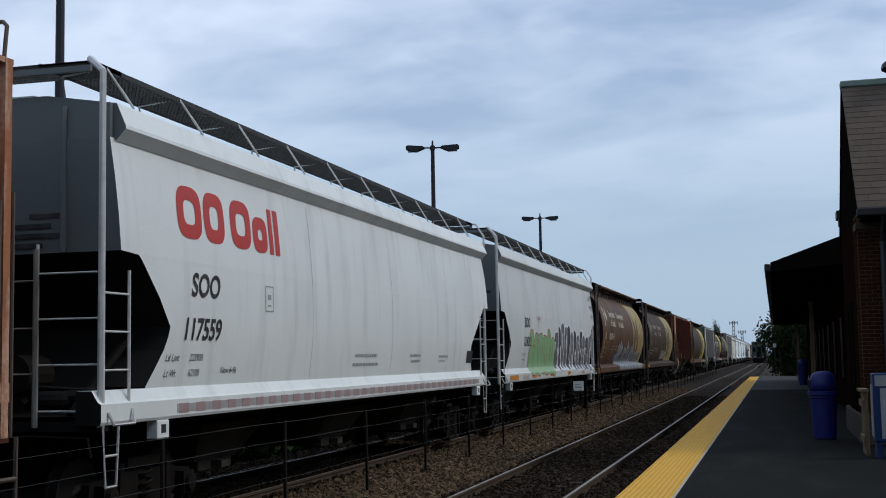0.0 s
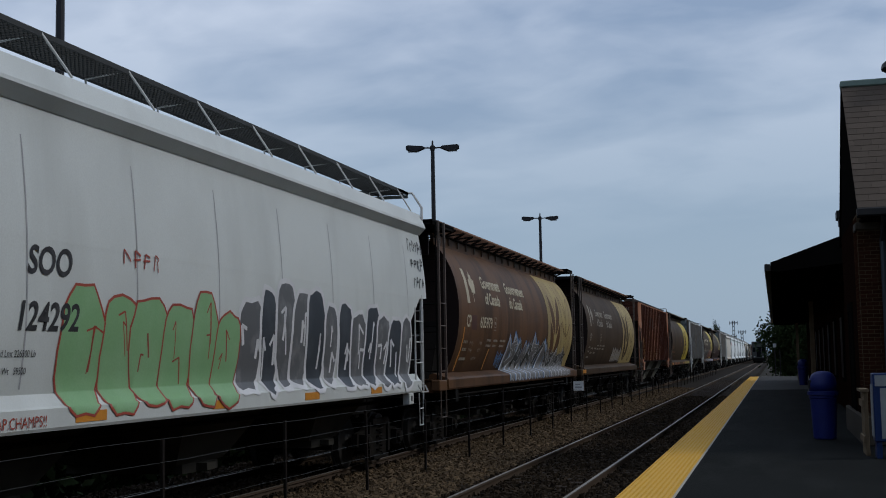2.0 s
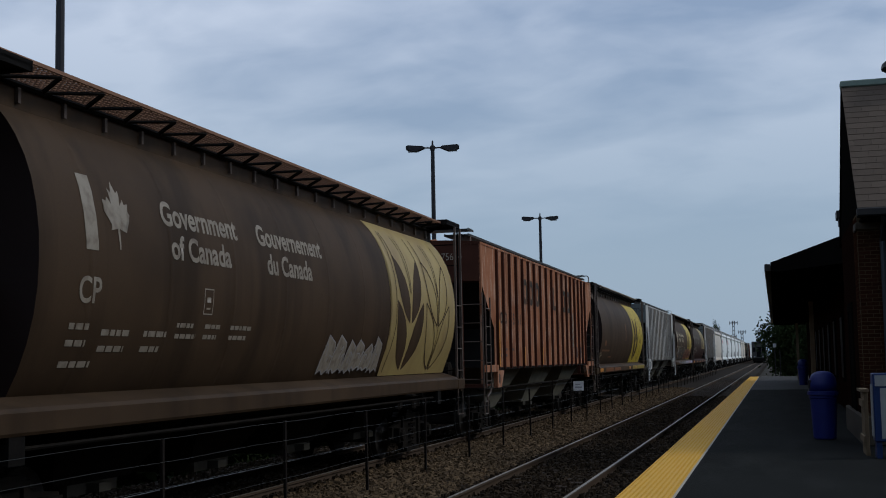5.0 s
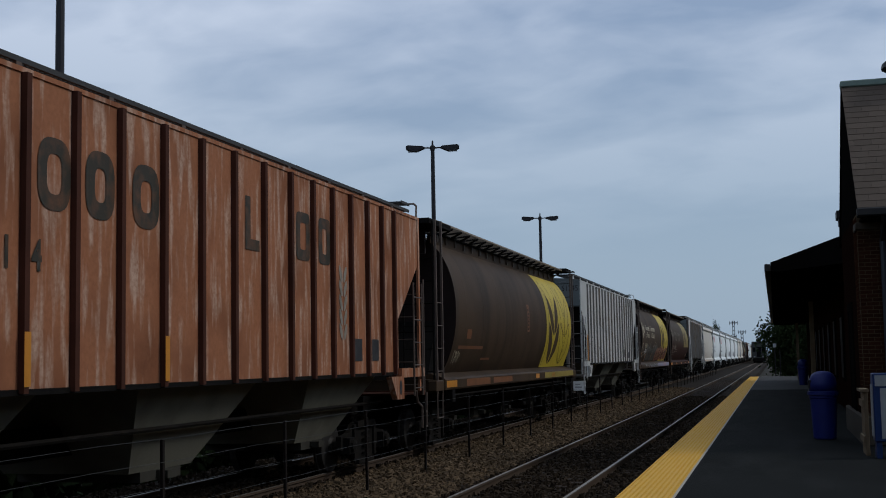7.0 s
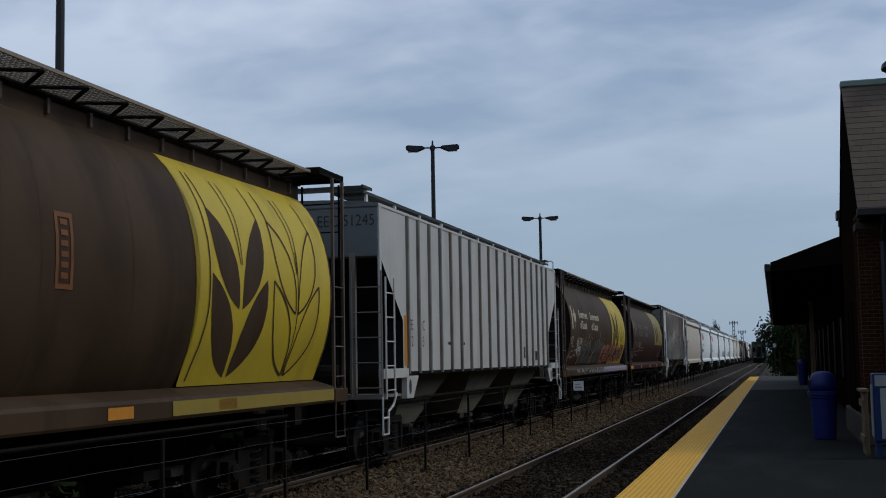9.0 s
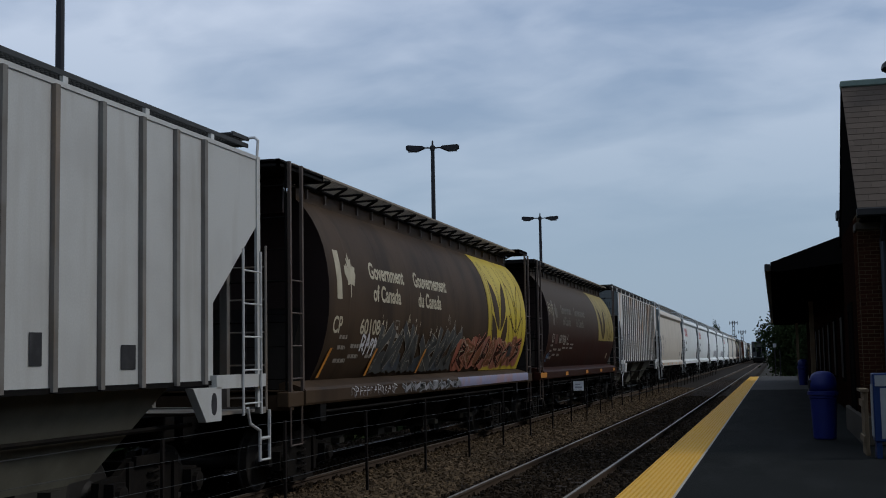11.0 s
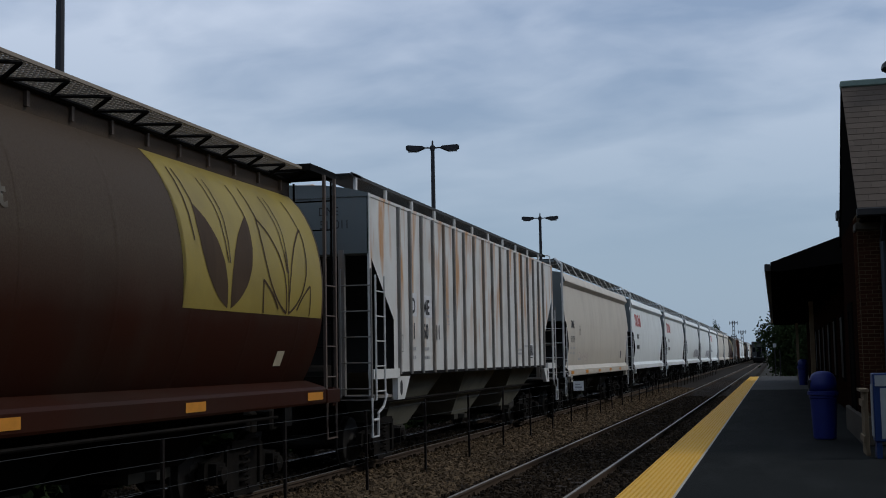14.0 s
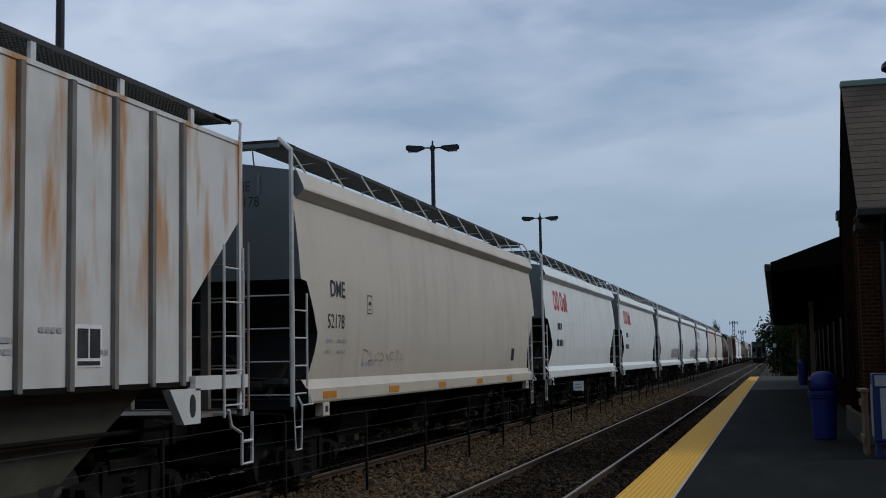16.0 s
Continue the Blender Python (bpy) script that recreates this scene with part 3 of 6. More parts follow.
def wrap(bm, levels, lift, side, slices):
    if bm.verts:
        lo, hi = min(v.co.z for v in bm.verts), max(v.co.z for v in bm.verts)
        cuts = [z for z, *_ in levels if lo < z < hi] if slices else []
        for z in cuts:
            bmesh.ops.bisect_plane(bm, geom=bm.verts[:] + bm.edges[:] + bm.faces[:], plane_co=(0, 0, z), plane_no=(0, 0, 1))
    for v in bm.verts:
        v.co.x = side * (width_at(levels, v.co.z) + lift)
    for f in bm.faces:
        if f.normal.x * side < 0:
            f.normal_flip()


def lettering(car, text, y, z, size, levels, mat, name="lettering", lift=0.007, narrow=0.85, bold=0.0, face=None, slant=0.0):
    """Words in the built-in font, painted on the side; (y, z) is the lower start of the line. face: y of an end wall instead."""
    cu = bpy.data.curves.new("letters", "FONT")
    cu.body, cu.size, cu.offset, cu.resolution_u = text, size * 1.37, bold, 4
    tmp = bpy.data.objects.new("letters", cu)
    me = tmp.to_mesh()
    bm = bmesh.new()
    bm.from_mesh(me)
    tmp.to_mesh_clear()
    bpy.data.objects.remove(tmp)
    bpy.data.curves.remove(cu)
    for v in bm.verts:
        if face is None:
            v.co = Vector((0, y + v.co.x * narrow + v.co.y * slant, z + v.co.y))
        else:
            v.co = Vector((y + v.co.x * narrow, face - lift, z + v.co.y))
    if face is None:
        wrap(bm, levels, lift, 1, 0.12)
    return part(name, bm, mat, car)


def bars(car, rows, levels, mat, name="stencil", lift=0.006):
    """Lines of unreadable small writing as short bars: (y0, y1, z, height)."""
    rng = random.Random(len(rows) * 7 + int(rows[0][0] * 10))
    polys = []
    for y0, y1, z, h in rows:
        y = y0
        while y < y1:
            w = min(y1 - y, rng.uniform(0.5, 1.3) * h * 2.2)
            polys.append([(y, z), (y + w, z), (y + w, z + h), (y, z + h)])
            y += w + h * 0.5
    return decal(car, name, polys, levels, mat, lift)


CURVED = [(1.50, 1.50, 0.80, 1.75), (1.57, 1.525, 0.75, 1.72), (1.75, 1.55, 0.90, 1.85), (1.95, 1.575, 1.06, 1.95), (2.10, 1.588, 1.14, 1.92), (2.20, 1.595, 1.17, 1.80), (2.5, 1.60, 0.92, 1.38),
          (2.86, 1.595, 0.56, 0.86), (2.925, 1.592, 0.48, 0.76), (2.945, 1.592, 0.12, 0.30), (3.3, 1.57, 0.11, 0.30), (3.7, 1.53, 0.10, 0.33), (4.10, 1.475, 0.09, 0.40)]


def curved_hopper(label, paint, end_paint, half=8.3, stripes="red", trim=None, rise=0.0, tuck=1.0, sill_lead=0.42):
    """Covered hopper with smooth, bulging sides, slope ends coloured dark as if shaded, end ladders and a grated roof
    walk.
    """
    car = thing("covered_hopper", label, "freight car", "covered hoppers of the train")
    trim = trim or M["rail_paint"]
    shell = [(z + (rise if z > 4.0 else 0), w, e0 * tuck, e1 * tuck) for z, w, e0, e1 in CURVED]
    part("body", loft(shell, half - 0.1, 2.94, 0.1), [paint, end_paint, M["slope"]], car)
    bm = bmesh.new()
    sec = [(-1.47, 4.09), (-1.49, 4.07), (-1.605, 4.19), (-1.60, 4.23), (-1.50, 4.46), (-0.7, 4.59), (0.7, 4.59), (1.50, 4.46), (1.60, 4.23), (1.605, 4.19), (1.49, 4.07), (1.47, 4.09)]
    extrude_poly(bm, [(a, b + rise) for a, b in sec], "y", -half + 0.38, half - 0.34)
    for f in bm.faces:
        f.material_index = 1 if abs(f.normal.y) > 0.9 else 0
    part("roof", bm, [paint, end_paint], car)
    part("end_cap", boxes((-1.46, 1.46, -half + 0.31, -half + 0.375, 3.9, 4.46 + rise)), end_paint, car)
    part("hatch", boxes((-0.35, 0.35, -half + 0.7, half - 0.7, 4.59 + rise, 4.69 + rise), bevel=0.02), paint, car)
    bm = bmesh.new()
    sec = [(1.36, 1.22), (1.62, 1.22), (1.635, 1.25), (1.635, 1.42), (1.60, 1.44), (1.53, 1.55), (1.36, 1.55)]
    for s in (1, -1):
        extrude_poly(bm, [(s * a, b) for a, b in sec], "y", -half + sill_lead, half - 0.85)
    # Sill ends get the same black, as the shade inside the channel.
    for f in bm.faces:
        f.material_index = 1 if abs(f.normal.y) > 0.9 else 0
    part("side_sill", bm, [paint, M["slope"]], car)
    if stripes == "red":
        part("reflective_tape", boxes((1.630, 1.638, -half + 1.45, half - 1.5, 1.28, 1.37)), M["tape"], car)
    if stripes:
        n = 34 if stripes == "red" else 5
        for k in range(n):
            y = -half + (1.5 if stripes == "red" else 1.0) + (2 * half - (3.1 if stripes == "red" else 1.9)) * k / n
            part("reflector", boxes((1.633, 1.641, y, y + (0.22 if stripes == "red" else 0.55), 1.275, 1.375)), M["stripe_red" if stripes == "red" else "orange"], car)
    wz = 4.875 + rise
    w0, w1 = -half + 0.20, half - 0.42
    for s in (-1, 1):
        bm = bmesh.new()
        grating(bm, s * 0.72, s * 1.29, w0, w1, wz)
        part("roof_walk", bm, M["galv"], car)
        k = 0
        while w0 + 0.35 + 1.64 * k < w1 - 0.1:
            y = w0 + 0.35 + 1.64 * k
            part("walk_bracket", tubes([(s * 0.74, y + 0.1, 4.58 + rise), (s * 0.74, y + 0.04, wz - 0.04), (s * 1.29, y - 0.02, wz), (s * 1.49, y + 0.2, 4.47 + rise)], r=0.015, n=5), trim, car)
            k += 1
    for sy in (-1, 1):
        ye = w0 if sy < 0 else w1
        bm = bmesh.new()
        grating(bm, -1.29, 1.29, min(ye, ye - sy * 0.62), max(ye, ye - sy * 0.62), wz + 0.005, 0.1)
        part("end_roof_walk", bm, M["galv"], car)
        part("end_walk_beam", boxes((-1.3, 1.3, min(ye, ye - sy * 0.04), max(ye, ye - sy * 0.04), wz - 0.1, wz - 0.04)), M["end_grey"], car)
        roof_end, ye = ye, (-half - 0.03 if sy < 0 else half - 0.62)
        part("end_sill", boxes((-1.6, 1.6, min(ye, ye - sy * 0.12), max(ye, ye - sy * 0.12), 1.16, 1.30), (-1.45, 1.45, min(ye, ye - sy * 1.2), max(ye, ye - sy * 1.2), 1.26, 1.30)), M["slope"], car)
        for s in (-1, 1):
            if sy < 0:
                part("corner_post", tubes([(s * 1.58, ye, 1.2), (s * 1.58, ye, 4.70), (s * 1.34, ye + 0.16, wz)], r=0.036), trim, car)
            else:
                part("corner_post", tubes([(s * 1.58, ye, 1.2), (s * 1.58, ye, 2.95)], r=0.034), trim, car)
                part("roof_grab", tubes([(s * 1.29, roof_end, wz), (s * 1.37, roof_end + 0.03, wz), (s * 1.55, roof_end + 0.03, wz - 0.28), (s * 1.55, roof_end + 0.03, 4.35 + rise)], r=0.025), trim, car)
            part("end_post", tubes([(s * 0.87, ye + 0.02 * sy, 1.2), (s * 0.87, ye + 0.02 * sy, 2.95)], r=0.03), M["post_grey"], car)
            part("end_post", tubes([(s * 0.95, -half + 0.30 if sy < 0 else half - 0.27, 2.95), (s * 0.95, -half + 0.30 if sy < 0 else half - 0.27, 4.45)], r=0.035), end_paint, car)
        ladder(car, ye, 0.87, 1.58, 1.2, 3.0, trim, 4, "x", r=0.011)
        ladder(car, 1.60, ye, ye - sy * 0.50, 1.24, 2.75, trim, 4)
        part("end_grab", tubes([(-1.5, ye, 2.62), (0.87, ye, 2.64)], [(-1.5, ye, 2.16), (0.87, ye, 2.17)], [(-1.5, ye, 1.72), (0.87, ye, 1.72)], r=0.012, n=5), M["post_grey"], car)
        part("sill_step", tubes([(1.64, ye - sy * 0.04, 1.34), (1.70, ye - sy * 0.04, 1.22), (1.70, ye - sy * 0.44, 1.22), (1.64, ye - sy * 0.50, 1.36)], r=0.016, n=5), trim, car)
        bm = tubes([(1.60, ye, 1.25), (1.60, ye - sy * 0.06, 0.62), (1.60, ye - sy * 0.26, 0.62), (1.60, ye - sy * 0.30, 1.2)], [(1.60, ye - sy * 0.04, 0.92), (1.60, ye - sy * 0.28, 0.92)], r=0.014)
        part("stirrup", bm, trim, car)
        pad = sy * (half - (1.15 if sy < 0 else 1.5))
        part("jacking_pad", boxes((1.5, 1.63, pad - 0.13, pad + 0.13, 1.02, 1.215), bevel=0.01), paint, car)
        part("pad_hole", boxes((1.6305, 1.634, pad - 0.05, pad + 0.05, 1.08, 1.17)), M["ink"], car)
        for sx in (-1, 1):
            part("end_brace", tubes([(sx * 1.1, ye - sy * 0.25, 1.30), (sx * 1.2, sy * (half - 1.2), 2.1)], r=0.05), M["black"], car)
        part("end_brace", tubes([(0, ye - sy * 0.3, 1.30), (0, sy * (half - 0.5), 2.95)], r=0.06), M["black"], car)
        for dx, dz, r in ((0.25, 1.5, 0.13), (0.8, 1.46, 0.09), (1.15, 1.5, 0.08)):
            bm = lathe([(0.02, -0.2), (r, -0.16), (r, 0.14), (r * 0.6, 0.2)], 10, "x")
            bmesh.ops.translate(bm, verts=bm.verts, vec=(dx, ye - sy * 0.45, dz))
            part("brake_valve", bm, M["wheel"], car)
        part("brake_rod", tubes([(0.2, ye - sy * 0.4, 1.62), (1.3, ye - sy * 0.4, 1.55), (1.3, ye - sy * 0.9, 1.5)], [(0.3, ye - sy * 0.5, 1.6), (-0.6, ye - sy * 0.6, 2.0)], r=0.014, n=5), M["wheel"], car)
        part("uncoupling_lever", tubes([(0.15, ye + sy * 0.08, 1.1), (0.9, ye + sy * 0.1, 1.12), (1.5, ye + sy * 0.1, 1.1), (1.55, ye + sy * 0.12, 0.92)], r=0.014, n=5), M["truck"], car)
    bm = lathe([(0.05, -half + 0.2), (0.2, -half + 0.2), (0.2, -half + 0.65), (0.05, -half + 0.7)], 14, "x")
    bmesh.ops.rotate(bm, verts=bm.verts, cent=(0, 0, 0), matrix=Matrix.Rotation(radians(90), 3, "Z"))
    bmesh.ops.translate(bm, verts=bm.verts, vec=(0.45, 0, 1.72))
    part("brake_cylinder", bm, M["truck"], car)
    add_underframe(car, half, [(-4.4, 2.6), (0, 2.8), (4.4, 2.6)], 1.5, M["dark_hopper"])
    add_trucks(car, (-half + 1.75, half - 1.75))
    return car


RIBBED = [(1.60, 1.52, 1.36, 1.36), (2.51, 1.52, 1.36, 1.36), (3.53, 1.52, 0.10, 0.10), (3.56, 1.52, 0.0, 0.0), (4.40, 1.52, 0.0, 0.0)]


RIB_AT = (0.45, 1.37, 2.29, 3.14, 3.96, 4.79, 5.6, 6.37, 7.07)


def ribbed_hopper(label, paint, rib_paint, end_paint, half=8.7, trim=None, hop=None, lip=1.60, proud=1.60, rise=0.0, walk_z=4.84):
    """Covered hopper with flat sides, outside posts, slanted lower ends and open hopper bays."""
    car = thing("covered_hopper", label, "freight car", "covered hoppers of the train")
    trim = trim or M["rail_paint"]
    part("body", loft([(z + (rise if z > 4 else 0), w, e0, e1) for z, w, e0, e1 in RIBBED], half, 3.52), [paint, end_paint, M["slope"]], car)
    bm = bmesh.new()
    crown = min(0.20, walk_z - 4.40 - rise - 0.16)
    sec = [(-1.52, 0), (-lip, 0), (-lip, 0.05), (-1.2, 0.05 + crown * 0.45), (-0.75, 0.05 + crown * 0.8), (0, 0.05 + crown), (0.75, 0.05 + crown * 0.8), (1.2, 0.05 + crown * 0.45), (lip, 0.05), (lip, 0), (1.52, 0)]
    extrude_poly(bm, [(a, 4.40 + rise + b) for a, b in sec], "y", -half - 0.02, half + 0.02)
    for q in bm.faces:
        q.material_index = 1 if abs(q.normal.y) > 0.9 else 0
    part("roof", bm, [paint, end_paint], car)
    part("hatch", boxes((-0.35, 0.35, -half + 0.6, half - 0.6, 4.40 + rise + crown, walk_z - 0.03), bevel=0.02), paint, car)
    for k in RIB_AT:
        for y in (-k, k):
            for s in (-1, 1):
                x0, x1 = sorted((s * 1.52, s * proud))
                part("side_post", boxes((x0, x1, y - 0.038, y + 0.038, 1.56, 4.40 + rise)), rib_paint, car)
    for sy in (-1, 1):
        for s in (-1, 1):
            x0, x1 = sorted((s * 1.50, s * (lip + 0.005)))
            part("corner_post", boxes((x0, x1, min(sy * half, sy * (half - 0.1)), max(sy * half, sy * (half - 0.1)), 1.2, 4.44 + rise)), paint, car)
    bm = bmesh.new()
    for s in (-1, 1):
        x0, x1 = sorted((s * 1.40, s * 1.535))
        box(bm, x0, x1, -half + 1.3, half - 1.3, 1.545, 1.60)
    part("side_sill", bm, M["black"], car)
    for s in (-1, 1):
        bm = bmesh.new()
        grating(bm, s * 0.75, s * 1.30, -half - 0.15, half + 0.15, walk_z - 0.012)
        part("roof_walk", bm, M["galv"], car)
        for k in range(11):
            y = -half + 0.06 + 1.642 * k
            x0, x1 = sorted((s * 1.27, s * 1.31))
            part("walk_bracket", boxes((x0, x1, y - 0.045, y + 0.045, 4.44 + rise, walk_z - 0.012)), trim, car)
    for sy in (-1, 1):
        ye = sy * (half + 0.02)
        y0, y1 = sorted((ye + sy * 0.15, ye - sy * 0.35))
        bm = bmesh.new()
        grating(bm, -1.3, 1.3, y0, y1, max(walk_z, 4.74), 0.1)
        part("end_roof_walk", bm, M["galv"], car)
        if sy > 0:
            part("end_handrail", tubes([(1.3, ye + sy * 0.14, max(walk_z, 4.74)), (1.40, ye + sy * 0.13, max(walk_z, 4.74)), (1.46, ye + sy * 0.10, max(walk_z, 4.74) - 0.05), (1.46, ye + sy * 0.04, 4.3)], r=0.02), trim, car)
        y0, y1 = sorted((ye, ye - sy * 0.12))
        part("end_sill", boxes((-1.6, 1.6, y0, y1, 1.16, 1.24), (-1.5, 1.5, min(ye, ye - sy * 1.3), max(ye, ye - sy * 1.3), 1.18, 1.22)), M["post_grey"] if paint is not M["rust"] else M["rust_rib"], car)
        for s in (-1, 1):
            bm = bmesh.new()
            x0, x1 = sorted((s * 1.5, s * 1.6))
            a, b = sorted((ye, ye - sy * 1.45))
            box(bm, x0, x1, a, b, 1.50, 1.66)
            extrude_poly(bm, [(ye - sy * 1.32, 1.52), (ye - sy * 2.06, 1.52), (ye - sy * 1.72, 1.13), (ye - sy * 1.32, 1.13)], "x", x0, x1)
            bracket = part("sill_bracket", bm, paint, car)
            bm = bmesh.new()
            extrude_poly(bm, oval(ye - sy * 1.52, 1.33, 0.075, 0.13, 16, 2.2), "x", s * 1.6005, s * 1.603)
            part("bracket_hole", bm, M["ink"], bracket, "dark oval hole")
        for x in (-1.05, 0.0, 1.05):
            part("end_post", boxes((x - 0.05, x + 0.05, min(ye, ye - sy * 0.09), max(ye, ye - sy * 0.09), 1.2, 3.62)), M["post_grey"] if paint is not M["rust"] else M["rust_rib"], car)
        ladder(car, ye + sy * 0.05, 1.05, 1.58, 1.2, 3.3, M["post_grey"] if paint is not M["rust"] else trim, 5, "x")
        ladder(car, 1.62, ye - sy * (0.06 if sy < 0 else 0.2), ye - sy * (0.54 if sy < 0 else 0.74), 1.16, 3.2, trim, 5)
        part("stirrup", tubes([(1.62, ye - sy * 0.62, 1.25), (1.60, ye - sy * 0.5, 1.05), (1.60, ye - sy * 0.2, 0.95), (1.60, ye - sy * 0.2, 0.58), (1.60, ye + sy * 0.1, 0.58), (1.60, ye + sy * 0.1, 1.2)],
                              [(1.60, ye - sy * 0.2, 0.85), (1.60, ye + sy * 0.1, 0.85)], r=0.022), trim, car)
    bm = lathe([(0.05, -0.3), (0.2, -0.28), (0.2, 0.25), (0.05, 0.3)], 14, "x")
    bmesh.ops.translate(bm, verts=bm.verts, vec=(0.4, -half + 0.5, 1.55))
    part("brake_cylinder", bm, M["truck"], car)
    add_underframe(car, half, [(-5.0, 3.2), (-0.0, 3.2), (5.0, 3.2)], 1.6, hop or M["hopper"])
    add_trucks(car, (-half + 2.0, half - 2.0))
    return car


ROUND = [(1.36, 1.10, 0, 0), (1.50, 1.24, 0, 0), (1.75, 1.37, 0, 0), (2.0, 1.465, 0, 0), (2.25, 1.53, 0, 0), (2.5, 1.567, 0, 0), (2.75, 1.58, 0, 0), (3.0, 1.575, 0, 0), (3.25, 1.545, 0, 0), (3.5, 1.49, 0, 0),
         (3.7, 1.42, 0, 0), (3.9, 1.32, 0, 0), (4.05, 1.22, 0, 0), (4.2, 1.085, 0, 0), (4.31, 0.94, 0, 0), (4.40, 0.74, 0, 0), (4.46, 0.48, 0, 0), (4.48, 0.1, 0, 0)]


def round_hopper(label, paint, sill_paint, half=8.35, trim=None, grate=None):
    """Cylinder-bodied grain hopper with trussed roof walks, end cages and a deep side sill."""
    car = thing("covered_hopper", label, "freight car", "covered hoppers of the train")
    trim = trim or M["dark_rail"]
    grate = grate or M["brown_grate"]
    lead, trail = -6.65, 8.32
    mid, hl = (lead + trail) / 2, (trail - lead) / 2
    part("body", loft(ROUND, hl, y_shift=mid), [paint, M["round_end"]], car)
    for k in range(9):
        bm = bmesh.new()
        y = lead + 0.9 + (trail - lead - 1.8) * k / 8
        prev = None
        for z, w, *_ in ROUND[1:-2]:
            cur = (bm.verts.new((w + 0.002, y - 0.05, z)), bm.verts.new((w + 0.0035, y, z)), bm.verts.new((w + 0.002, y + 0.05, z)))
            if prev:
                bm.faces.new((prev[0], prev[1], cur[1], cur[0]))
                bm.faces.new((prev[1], prev[2], cur[2], cur[1]))
            prev = cur
        part("weld_seam", bm, paint, car)
    bm = bmesh.new()
    # sloped sheets under the leading end
    extrude_poly(bm, [(lead, 1.4), (lead, 2.6), (lead - 0.75, 1.42)], "x", -1.15, 1.15)
    part("slope_sheet", bm, M["black"], car)
    bm = bmesh.new()
    for s in (-1, 1):
        extrude_poly(bm, [(s * 1.20, 1.20), (s * 1.585, 1.20), (s * 1.60, 1.23), (s * 1.60, 1.40), (s * 1.57, 1.44), (s * 1.28, 1.53), (s * 1.20, 1.50)], "y", -7.68, 8.35)
    part("side_sill", bm, sill_paint, car)
    for s in (-1, 1):
        bm = bmesh.new()
        grating(bm, s * 0.60, s * 1.36, -7.55, 8.1, 4.605, 0.075, 0.025, 0.06)
        part("roof_walk", bm, grate, car)
        bm = bmesh.new()
        x0, x1 = sorted((s * 0.98, s * 1.06))
        box(bm, x0, x1, lead, trail, 4.18, 4.44)
        part("walk_rail", bm, paint, car)
        bm = bmesh.new()
        n = 19
        for k in range(n):
            y0 = lead + (trail - lead) * k / n
            y1 = lead + (trail - lead) * (k + 1) / n
            tube(bm, [(s * 1.08, y0, 4.45), (s * 1.36, y1 - 0.12, 4.555)], 0.02, 5)
            tube(bm, [(s * 1.36, y1 - 0.12, 4.555), (s * 1.08, y1, 4.45)], 0.024, 5)
        tube(bm, [(s * 1.08, lead, 4.45), (s * 1.08, trail, 4.45)], 0.032, 5)
        part("walk_truss", bm, M["black"], car)
        for k in range(n):
            y = lead + (trail - lead) * (k + 0.5) / n
            x0, x1 = sorted((s * 1.05, s * 1.10))
            part("walk_bracket", boxes((x0, x1, y - 0.025, y + 0.02, 4.27, 4.42)), trim, car)
    part("end_hood", boxes((-1.12, 1.12, -7.32, -7.26, 3.95, 4.44), (-1.05, 1.05, -7.26, lead, 4.40, 4.44)), M["round_end"], car)
    part("hatch", boxes((-0.35, 0.35, lead + 0.8, trail - 0.8, 4.46, 4.57), bevel=0.02), paint, car)
    for sy in (-1, 1):
        ye = -8.14 if sy < 0 else 8.9
        y0, y1 = sorted((ye + sy * 0.22, ye - sy * (1.48 if sy < 0 else 0.85)))
        up = -0.05 if sy < 0 else 0.06
        bm = bmesh.new()
        box(bm, -1.5, 1.5, y0, y1, 4.54 + up, 4.57 + up)
        box(bm, 1.46, 1.5, y0, y1, 4.50 + up, 4.60 + up)
        box(bm, -1.5, -1.46, y0, y1, 4.50 + up, 4.60 + up)
        box(bm, -1.5, 1.5, y0, y0 + 0.04, 4.50 + up, 4.60 + up)
        box(bm, -1.5, 1.5, y1 - 0.04, y1, 4.50 + up, 4.60 + up)
        part("end_roof_walk", bm, M["black"], car)
        part("end_sill", boxes((-1.55, 1.55, min(ye, ye - sy * 0.14), max(ye, ye - sy * 0.14), 1.15, 1.42), (-1.45, 1.45, min(ye, ye - sy * 1.6), max(ye, ye - sy * 1.6), 1.36, 1.40)), sill_paint, car)
        for s in (-1, 1):
            x0, x1 = sorted((s * 1.40, s * 1.578))
            part("step_block", boxes((x0, x1, min(ye + sy * 0.12, ye - sy * 0.44), max(ye + sy * 0.12, ye - sy * 0.44), 1.19, 1.40), bevel=0.015), sill_paint, car)
            x0, x1 = sorted((s * 1.535, s * 1.575))
            for yy in (ye + sy * 0.02, ye - sy * 0.42):
                part("corner_post", boxes((x0, x1, min(yy, yy - sy * 0.055), max(yy, yy - sy * 0.055), 1.4, 4.54)), trim, car)
        ladder(car, 1.56, ye - sy * 0.02, ye - sy * 0.45, 1.42, 3.2, trim, 4)
        ladder(car, ye, 0.9, 1.5, 1.42, 4.5, M["black"], 7, "x")
        part("end_crossbar", tubes([(-1.5, ye, 2.35), (1.5, ye, 2.35)], [(-1.5, ye, 2.9), (1.5, ye, 2.9)], r=0.018, n=5), M["black"], car)
        part("end_post", tubes([(0.5, ye - sy * 0.3, 1.4), (0.5, ye - sy * 0.3, 4.55)], [(-0.5, ye - sy * 0.3, 1.4), (-0.5, ye - sy * 0.3, 4.55)], r=0.05), M["black"], car)
